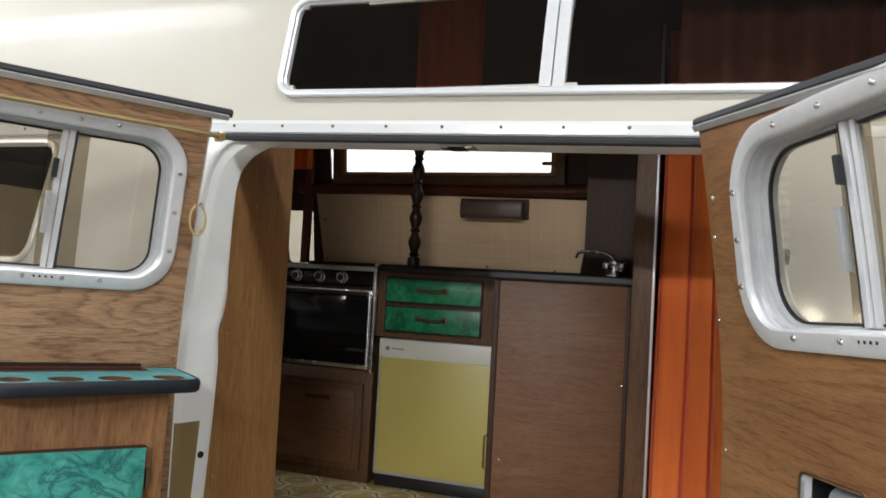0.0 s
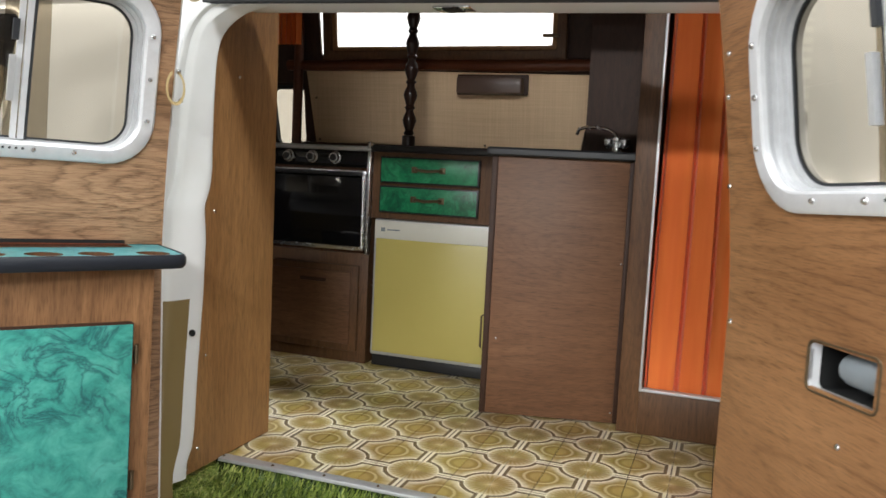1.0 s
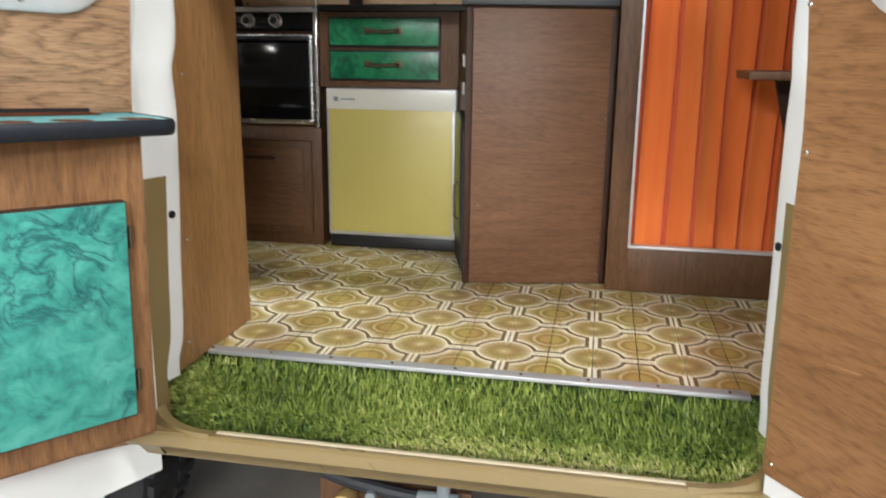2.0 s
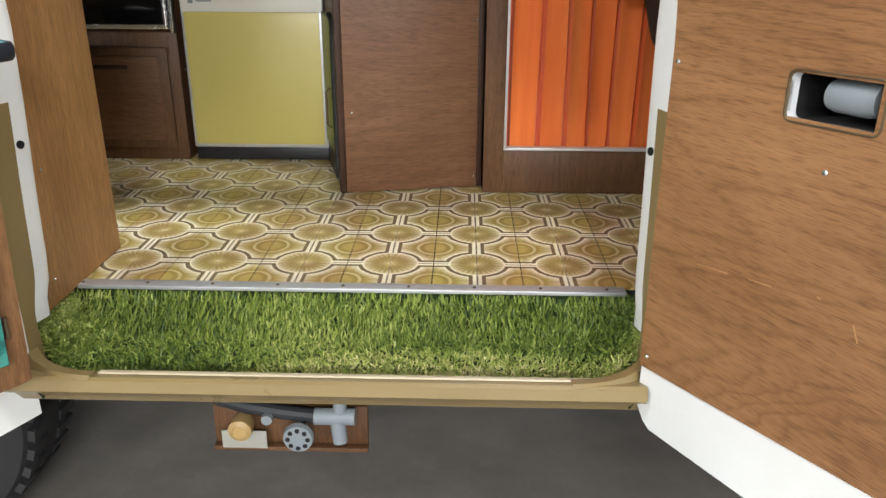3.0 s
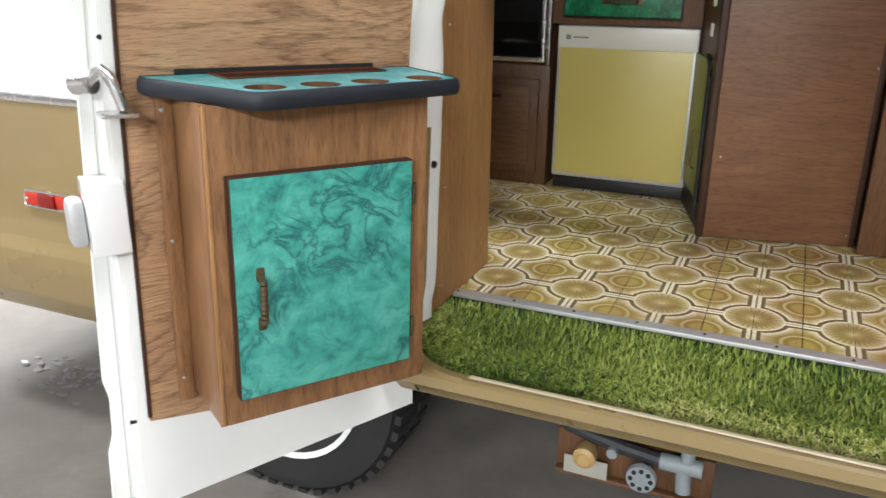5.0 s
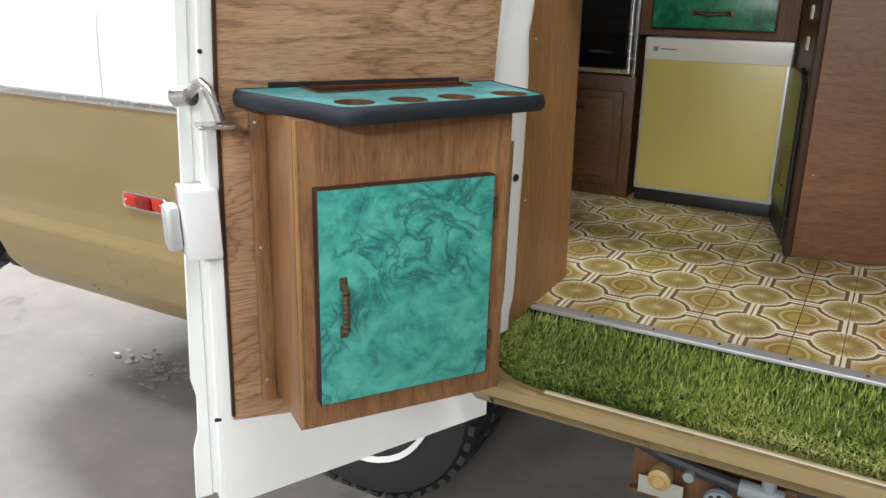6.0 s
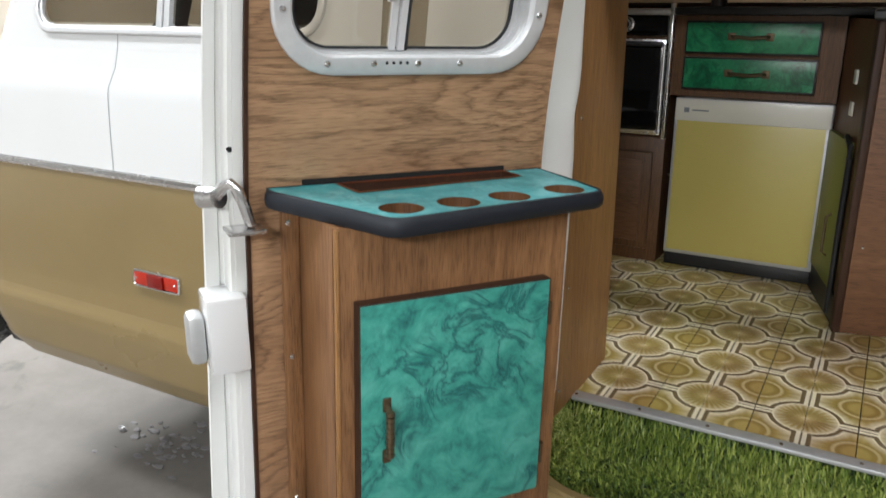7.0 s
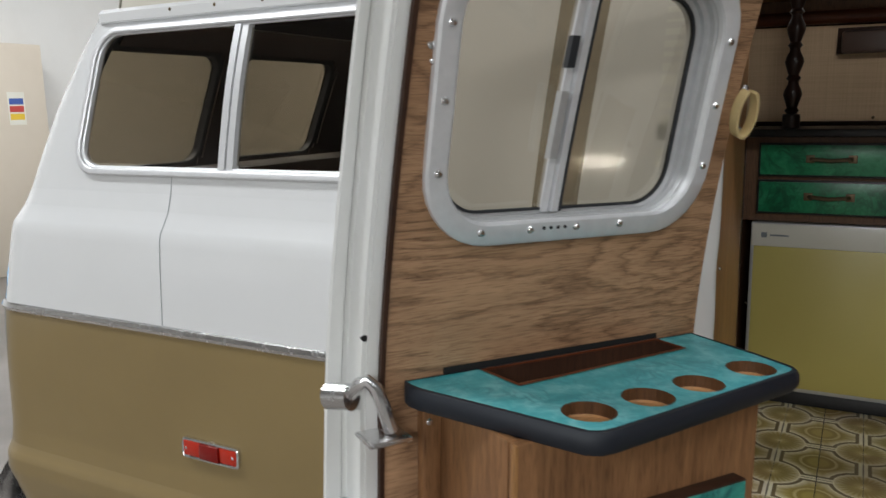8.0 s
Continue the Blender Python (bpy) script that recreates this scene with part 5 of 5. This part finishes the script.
for x, z in ((0.024, 0.86), (0.410, 0.64), (0.412, 1.13)):
    put_screw(sink, EP @ Vector((x, 0.0, z)), (0.21, -0.98, 0), screw, 0.9)
tap = thing("faucet", "chrome sink faucet with a long swan spout", "faucet")
part("base", lathe([(0.030, 1.4865), (0.030, 1.496), (0.018, 1.50), (0.016, 1.53), (0.022, 1.535), (0.022, 1.545), (0.004, 1.55)], 20, None, (0.235, 1.08, 0)), CHROME, tap)
for s in (-1, 1):
    part("tap_handle", lathe([(0.006, 0.0), (0.017, 0.012), (0.019, 0.03), (0.012, 0.036), (0.002, 0.037)], 14, None, (0.235 + s * 0.028, 1.07, 1.508)), CHROME, tap, "ribbed clear tap handle")
part("spout", tube([(0.235, 1.08, 1.54), (0.225, 1.085, 1.56), (0.20, 1.09, 1.575), (0.16, 1.10, 1.582), (0.12, 1.11, 1.582), (0.09, 1.115, 1.574), (0.083, 1.117, 1.555)], 0.0065, 10), CHROME, tap)

# closet front with the orange curtain
cl = thing("wardrobe", "dark walnut wardrobe frame around an orange curtain", "wardrobe")
CY = 0.729
part("stile", box(0.340, 0.404, CY, CY + 0.022, 0.604, 2.30, 0.001), WOOD_CAB, cl)
part("lower_rail", box(0.4045, 1.02, CY, CY + 0.022, 0.604, 0.744, 0.001), WOOD_CAB, cl)
part("stile", box(1.0205, 1.24, CY, CY + 0.022, 0.604, 2.30, 0.001), WOOD_CAB, cl)
part("edge_trim", box(0.402, 0.410, CY - 0.005, CY + 0.0235, 0.742, 2.30, 0.001), ALU, cl, "thin bright metal edge trim")
part("edge_trim", box(0.4105, 1.02, CY - 0.005, CY + 0.0235, 0.7425, 0.7505, 0.001), ALU, cl, "thin bright metal edge trim")
part("side_wall", box(0.341, 0.356, CY + 0.023, 1.48, 0.604, 2.30), WOOD_DARK, cl)
part("side_wall", box(0.10, 0.345, 1.20, 1.215, 1.50, 2.30), WOOD_DARK, cl)
pts = []
for k, x in enumerate(steps(0.415, 1.02, 0.004)):
    f = (x - 0.415) / 0.605
    ph = (f * 7.2 + 0.22 * math.sin(9 * x)) % 1.0
    w = 0.010 * math.sin(math.pi * ph / 0.84) if ph < 0.84 else 0.030 * math.sin(math.pi * (ph - 0.84) / 0.16)
    w += 0.004 * math.sin(17 * f + 1.0)
    pts.append((x, CY + 0.055 + w))
curt = bmesh.new()
loft([[(x + 0.004 * math.sin(3 * z + 20 * x), y + 0.006 * math.sin(5 * z + 31 * x) * (1 - 0.3 * z), z) for x, y in pts] for z in steps(0.71, 2.30, 0.10)], curt, False)
solid("curtain", curt, ORANGE, "orange pleated cloth curtain closing the closet", "curtain")
shelf2 = thing("folding_table", "small brown wooden flap table on a bracket", "table")
part("tabletop", box(0.668, 1.24, 0.48, 0.70, 1.262, 1.284, 0.003), WOOD_CAB, shelf2)
bk = bmesh.new()
a = [(0.755, 0.60, 1.261), (1.0, 0.60, 1.261), (1.0, 0.60, 0.95), (0.84, 0.60, 1.02), (0.80, 0.60, 1.10)]
loft([a, [(x, y + 0.02, z) for x, y, z in a]], bk, True, True)
part("bracket", bk, WOOD_DARK, shelf2, "", None, False)

# far wall above the worktop
bw = lambda z: curve_at(wallk, z)
pl = bmesh.new()
quad = [(-1.180, 1.500), (0.035, 1.490), (0.088, 1.806), (-1.215, 1.826)]
loft([[(x, bw(z) - 0.03, z) for x, z in quad], [(x, bw(z) - 0.012, z) for x, z in quad]], pl, True, True)
wall_panel = solid("wall_panel", pl, BEIGE, "beige woven wallboard behind the kitchen", "wall panel", "structure", smooth=False)
for x, z in ((-0.37, 1.513), (-0.07, 1.505), (-1.17, 1.70), (-1.16, 1.515)):
    put_screw(wall_panel, (x, bw(z) - 0.031, z), (0, -1, 0), dark_screw, 1.2)
solid("backsplash_rail", box(-1.25, 0.12, 1.44, 1.475, 1.488, 1.502, 0.003), WOOD_DARK, "dark wooden rail along the back of the worktop", "trim", "structure")
solid("valance_rail", tube([(x, 1.405 + 0.004 * math.sin(9 * x), 1.842 + 0.003 * math.sin(7 * x)) for x in steps(-1.30, 0.12, 0.07)], 0.024, 12), WOOD_RED, "red-brown padded rail under the window", "trim", "structure")
solid("wall_inner_upper", sheet(steps(-1.9, 1.25, 0.05), steps(1.44, 2.40, 0.03), lambda x, z, d: (x, bw(z) + d, z), 0.012,
      lambda x, z: (-1.13 < x < -0.07 and 1.90 < z < 2.14) or (-2.0 < x < -1.62 and 1.46 < z < 1.77) or (-1.52 < x < -1.235 and 1.46 < z < 1.77)), WOOD_DARK, "dark wood panelling of the far inner wall", "wall", "structure")
kw = lambda x, z, d: (x, bw(2.0) - 0.012 + d - (z - 2.0) * 0.12, z)
w2 = thing("kitchen_window", "wooden framed kitchen window with a white frosted pane", "window", None, "", "structure")
part("window_frame", window_ring(kw, -1.118, -0.030, 1.862, 2.16, 0.006, 0.040, 0.0, -0.022), WOOD_CAB, w2)
part("inner_frame", window_ring(kw, -1.080, -0.070, 1.898, 2.125, 0.004, 0.022, 0.004, -0.008), WOOD_PART, w2)
part("catch", box(-0.12, -0.055, 1.345, 1.368, 1.945, 1.957, 0.003), ANTIQUE, w2)
part("pane", loft([[kw(x, z, 0.008) for x in (-1.065, -0.085)] for z in (1.91, 2.12)], None, False), tinted_glass("clear_pane", (0.95, 0.95, 0.95)), w2, "white frosted pane")
lampbox = thing("wall_lamp", "brown box-shaped wall lamp on the woven panel", "wall lamp")
part("back_plate", box(-0.492, -0.185, 1.418, 1.428, 1.722, 1.806, 0.003), WOOD_DARK, lampbox)
part("shade", box(-0.478, -0.200, 1.360, 1.4175, 1.722, 1.792, 0.010), paint("brown_lamp_shade", (0.09, 0.05, 0.035), 0.45), lampbox, "smoky brown shade")
post = thing("turned_post", "dark turned wooden post between worktop and roof", "post")
prof = [(0.026, 1.489), (0.026, 1.53)]
z = 1.53
rng = random.Random(5)
while z < 2.30:
    for dr_, dz in ((0.015, 0.004), (0.022, 0.012), (0.015, 0.022), (0.018, 0.030), (0.024, 0.048), (0.028, 0.062), (0.024, 0.078), (0.016, 0.094)):
        prof.append((dr_, z + dz))
    z += 0.100
part("shaft", lathe(prof, 18, None, (-0.600, 1.17, 0)), WOOD_EBONY, post)

# left end: small orange curtain and corner frame
bits = bmesh.new()
loft([[(-1.36 + 0.16 * f, 1.33 + 0.012 * math.sin(40 * f), z) for f in steps(0, 1, 0.05)] for z in steps(1.92, 2.30, 0.1)], bits, False)
solid("curtain", bits, ORANGE, "short orange curtain beside the kitchen window", "curtain")
solid("corner_trim", tube([(-1.245, 1.40, z) for z in steps(1.49, 2.3, 0.1)], 0.022, 10), WOOD_RED, "red-brown corner moulding", "trim", "structure")
solid("storage_chest", box(-2.1, -1.9, 0.0, 1.3, 0.6, 1.42), WOOD_DARK, "dark wood chest at the rear of the van", "chest")

rc_pts = [(x, 0.105 + 0.012 * math.sin(70 * x)) for x in steps(0.50, 1.32, 0.008)]
solid("curtain", loft([[(x, y + 0.35 * max(0, z - 2.1), z) for x, y in rc_pts] for z in steps(1.86, 2.26, 0.08)], None, False), paint("dark_rust_curtain", (0.10, 0.025, 0.012), 0.8, (0.7, 0.7, 0.7), 0.4, 0.0), "dark rust curtain behind the roof window", "curtain")
rc2 = [(x, 0.60 + 0.02 * math.sin(60 * x)) for x in steps(-0.40, -0.16, 0.008)]
solid("curtain", loft([[(x, y, z) for x, y in rc2] for z in (2.06, 2.16, 2.26, 2.40)], None, False), ORANGE, "short orange curtain under the roof", "curtain")

# valve board under the sill
vb = thing("valve_board", "brown board with grey water valves under the van's sill", "valve board")
part("board", box(-0.285, 0.068, -0.165, -0.150, 0.266, 0.375, 0.004), WOOD_CAB, vb)
part("base", box(-0.285, 0.068, -0.186, -0.1655, 0.266, 0.277, 0.003), WOOD_CAB, vb)
for x in (-0.24, 0.02):
    part("hanger", box(x - 0.012, x + 0.012, -0.149, -0.145, 0.30, 0.47), BLACK, vb)
part("label_plate", box(-0.262, -0.16, -0.190, -0.1865, 0.276, 0.322, 0.001), PAPER, vb, "faded paper label")
part("cap", lathe([(0.004, -0.250), (0.012, -0.250), (0.016, -0.254), (0.026, -0.248), (0.026, -0.222), (0.020, -0.20)], 22, None, (-0.208, 0.02, 0.347), "y"), CAPTAN, vb, "yellowed screw cap")
hw = part("hand_wheel", lathe([(0.012, -0.24), (0.032, -0.238), (0.034, -0.225), (0.012, -0.222), (0.01, -0.166)], 22, None, (-0.078, 0, 0.336), "y"), PVC, vb, "grey slotted hand wheel")
for k in range(8):
    a = 6.28318 * k / 8
    part("slot", cyl((-0.078 + 0.022 * math.cos(a), -0.2405, 0.336 + 0.022 * math.sin(a)), (-0.078 + 0.022 * math.cos(a), -0.236, 0.336 + 0.022 * math.sin(a)), 0.0055, 8), HOLE_SHADE, hw)
tee = part("tee", cyl((-0.045, -0.20, 0.372), (0.045, -0.20, 0.372), 0.019, 16), PVC, vb, "grey plastic tee")
part("spigot", cyl((0.004, -0.20, 0.375), (0.010, -0.205, 0.310), 0.017, 16), PVC, tee)
part("spigot", cyl((0.012, -0.20, 0.372), (0.012, -0.20, 0.42), 0.015, 16), PVC, tee)
part("hose", tube([(-0.27, -0.17, 0.395), (-0.2, -0.19, 0.388), (-0.12, -0.195, 0.378), (-0.04, -0.20, 0.372)], 0.016, 10), SEAL, vb, "black hose")
part("fitting", lathe([(0.012, -0.222), (0.013, -0.20), (0.008, -0.19)], 14, None, (-0.148, 0, 0.372), "y"), PVC, vb)

# grass mat on the step
rng = np.random.default_rng(7)


def blades(n, base, way, length):
    """Curved blades: base points, the way they stand, lengths."""
    side = rng.normal(size=(n, 3))
    side -= (side * way).sum(1, keepdims=True) * way
    side /= np.linalg.norm(side, axis=1, keepdims=True)
    bend = np.cross(way, side)
    w = (0.0011 + 0.0009 * rng.random(n))[:, None]
    ln = length[:, None]
    droop = (0.25 + 0.55 * rng.random(n))[:, None]
    mid = base + way * ln * 0.55 + bend * ln * 0.16 * droop
    tip = base + way * ln * (0.95 - 0.25 * droop) + bend * ln * 0.75 * droop
    v = np.stack([base - side * w, base + side * w, mid + side * w * 0.9, mid - side * w * 0.9, tip], 1).reshape(-1, 3)
    k = np.arange(n)[:, None] * 5
    return v, (k + np.array([0, 1, 2, 3])).tolist(), (k + np.array([3, 2, 4])).tolist()


def turf():
    pts, ways = [], []
    n1, n2 = 17000, 8500
    x = rng.uniform(LEFT - 0.028, RIGHT + 0.024, n1)
    y = rng.uniform(-0.272, -0.018, n1)
    ok = np.ones(n1, bool)
    for sgn, xe in ((1, LEFT), (-1, RIGHT)):
        cx = xe + sgn * 0.16
        far = (x - cx) * -sgn > 0
        ok &= ~(far & (y < -0.14) & (((x - cx) / 0.186) ** 2 + ((y + 0.14) / 0.135) ** 2 > 1))
    x, y = x[ok], y[ok]
    rise = np.zeros_like(x)
    for sgn, xe in ((1, LEFT), (-1, RIGHT)):
        d = np.clip(1 - ((x - xe) * sgn + 0.02) / 0.13, 0, 1)
        rise += 0.105 * d ** 1.6
    z = 0.462 + rise + 0.035 * np.clip((-0.15 - y) / 0.12, 0, 1) ** 2
    pts.append(np.stack([x, y, z], 1))
    w = rng.normal(scale=0.55, size=(len(x), 3)) + (0, -0.25, 1.0)
    tuft = rng.normal(scale=0.55, size=(90, 20, 3))
    w += tuft[np.clip(((x + 0.7) / 0.016).astype(int), 0, 89), np.clip(((y + 0.3) / 0.016).astype(int), 0, 19)]
    ways.append(w)
    x2 = rng.uniform(LEFT - 0.012, RIGHT + 0.010, n2)
    z2 = rng.uniform(0.472, 0.596, n2)
    pts.append(np.stack([x2, np.full(n2, -0.022), z2], 1))
    ways.append(rng.normal(scale=0.24, size=(n2, 3)) + (0, -0.42, -0.9))
    n3 = 8000
    up = rng.random(n3)
    inset = 0.052 * (1 - up) ** 2 - 0.028
    left = rng.random(n3) < 0.5
    x3 = np.where(left, LEFT + inset, RIGHT - inset)
    y3 = rng.uniform(-0.20, -0.02, n3)
    z3 = 0.464 + 0.125 * up
    pts.append(np.stack([x3, y3, z3], 1))
    ways.append(rng.normal(scale=0.4, size=(n3, 3)) + np.stack([np.where(x3 < 0, 0.8, -0.8), np.full(n3, -0.35), np.full(n3, 0.7)], 1))
    base = np.concatenate(pts)
    way = np.concatenate(ways)
    way /= np.linalg.norm(way, axis=1, keepdims=True)
    length = rng.uniform(0.015, 0.027, len(base))
    length[len(pts[0]):len(pts[0]) + n2] = rng.uniform(0.020, 0.036, n2)
    v, quads, tris3 = blades(len(base), base, way, length)
    me = bpy.data.meshes.new("grass_mat")
    me.from_pydata(v.tolist(), [], quads + tris3)
    me.materials.append(GRASS)
    return tagged(new("grass_mat", me), "green artificial grass mat covering the entry step", "artificial grass", "", "stuff")


turf()

# printed tiles of the floor
tile_meshes = {}


def tile_mesh(y0, half):
    """Half of a printed square, cut along its middle; the print runs on over the cut."""
    if (y0, half) not in tile_meshes:
        h = TILE / 2 - 0.0001
        x0, x1 = (-TILE / 2 + 0.0006, -0.0011) if half < 0 else (0.0011, TILE / 2 - 0.0006)
        e = 0.0007
        low = ((x0, y0), (x1, y0), (x1, h), (x0, h))
        high = ((x0 + e, y0 + e / 4), (x1 - e, y0 + e / 4), (x1 - e, h - e / 4), (x0 + e, h - e / 4))
        bm = loft([[(x, y, -0.0035) for x, y in low], [(x, y, -0.0006) for x, y in low], [(x, y, 0.0) for x, y in high]], None, True, True)
        tile_meshes[y0, half] = finish("tile", bm, VINYL, False)
    return tile_meshes[y0, half]


for i in range(-7, 5):
    for j in range(-1, 6):
        cx, cy = 0.2055 + TILE * i, 0.2475 + TILE * j
        y0 = max(-TILE / 2 + 0.0001, 0.0055 - cy)
        for half in (-1, 1):
            ob = new("tile", tile_mesh(round(y0, 4), half))
            ob.parent = floor
            ob.matrix_basis = pose(cx, cy, 0.600)

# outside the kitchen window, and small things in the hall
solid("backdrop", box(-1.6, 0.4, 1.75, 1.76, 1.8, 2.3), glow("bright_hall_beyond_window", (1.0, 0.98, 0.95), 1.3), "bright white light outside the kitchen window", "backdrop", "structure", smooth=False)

# Made-up cart shape for a blue object of unknown kind behind the van.
cart = thing("tool_cart", "blue box on black wheels standing in for an unidentified blue object", "cart", pose(-5.9, 1.08, 0))
part("bin", box(-0.5, 0.5, -0.4, 0.4, 0.14, 0.62, 0.02), paint("blue_stand_in_enamel", (0.02, 0.30, 0.62), 0.35), cart)
for x in (-0.38, 0.38):
    for y in (-0.34, 0.34):
        part("wheel", lathe([(0.02, -0.02), (0.06, -0.02), (0.07, 0.0), (0.06, 0.02), (0.02, 0.02)], 20, None, (x, y, 0.07), "y"), RUBBER, cart)
hall_door = thing("hall_cupboard", "tall beige metal cupboard with a small colour notice", "cupboard", pose(-8.0, 3.18, 0))
part("body", box(-0.18, 0.18, -0.6, 0.6, 0.0, 2.27, 0.01), BEIGEWALL, hall_door)
note = part("notice", box(0.181, 0.183, 0.18, 0.36, 1.48, 1.80), OFFWHITE, hall_door, "small printed notice with coloured bars")
for k, col in enumerate(((0.05, 0.10, 0.35), (0.5, 0.06, 0.05), (0.75, 0.5, 0.05))):
    part("bar", box(0.183, 0.184, 0.195, 0.345, 1.68 - 0.075 * k, 1.74 - 0.075 * k), material("notice_colour", col, 0.6), note)

# loose flakes on the concrete beside the rear wheel
flakes = bmesh.new()
chips = random.Random(11)
for k in range(70):
    ox, oy = chips.gauss(-2.10, 0.10), chips.gauss(0.02, 0.07)
    size, turn, tilt = chips.uniform(0.006, 0.028), chips.uniform(0, 6.28), chips.uniform(0.0, 0.006)
    pts2 = [(ox + size * (0.6 + 0.5 * chips.random()) * math.cos(turn + q * 1.256), oy + 0.6 * size * (0.6 + 0.5 * chips.random()) * math.sin(turn + q * 1.256)) for q in range(5)]
    loft([[(x, y, 0.001) for x, y in pts2], [(x, y, 0.003 + tilt * (q % 2)) for q, (x, y) in enumerate(pts2)]], flakes, True, True)
solid("paint_flakes", flakes, paint("grey_flaked_paint", (0.22, 0.21, 0.21), 0.3, (0.5, 0.5, 0.5), 0.6, 0.0), "grey flakes of old paint lying on the concrete", "debris", "stuff", smooth=False)
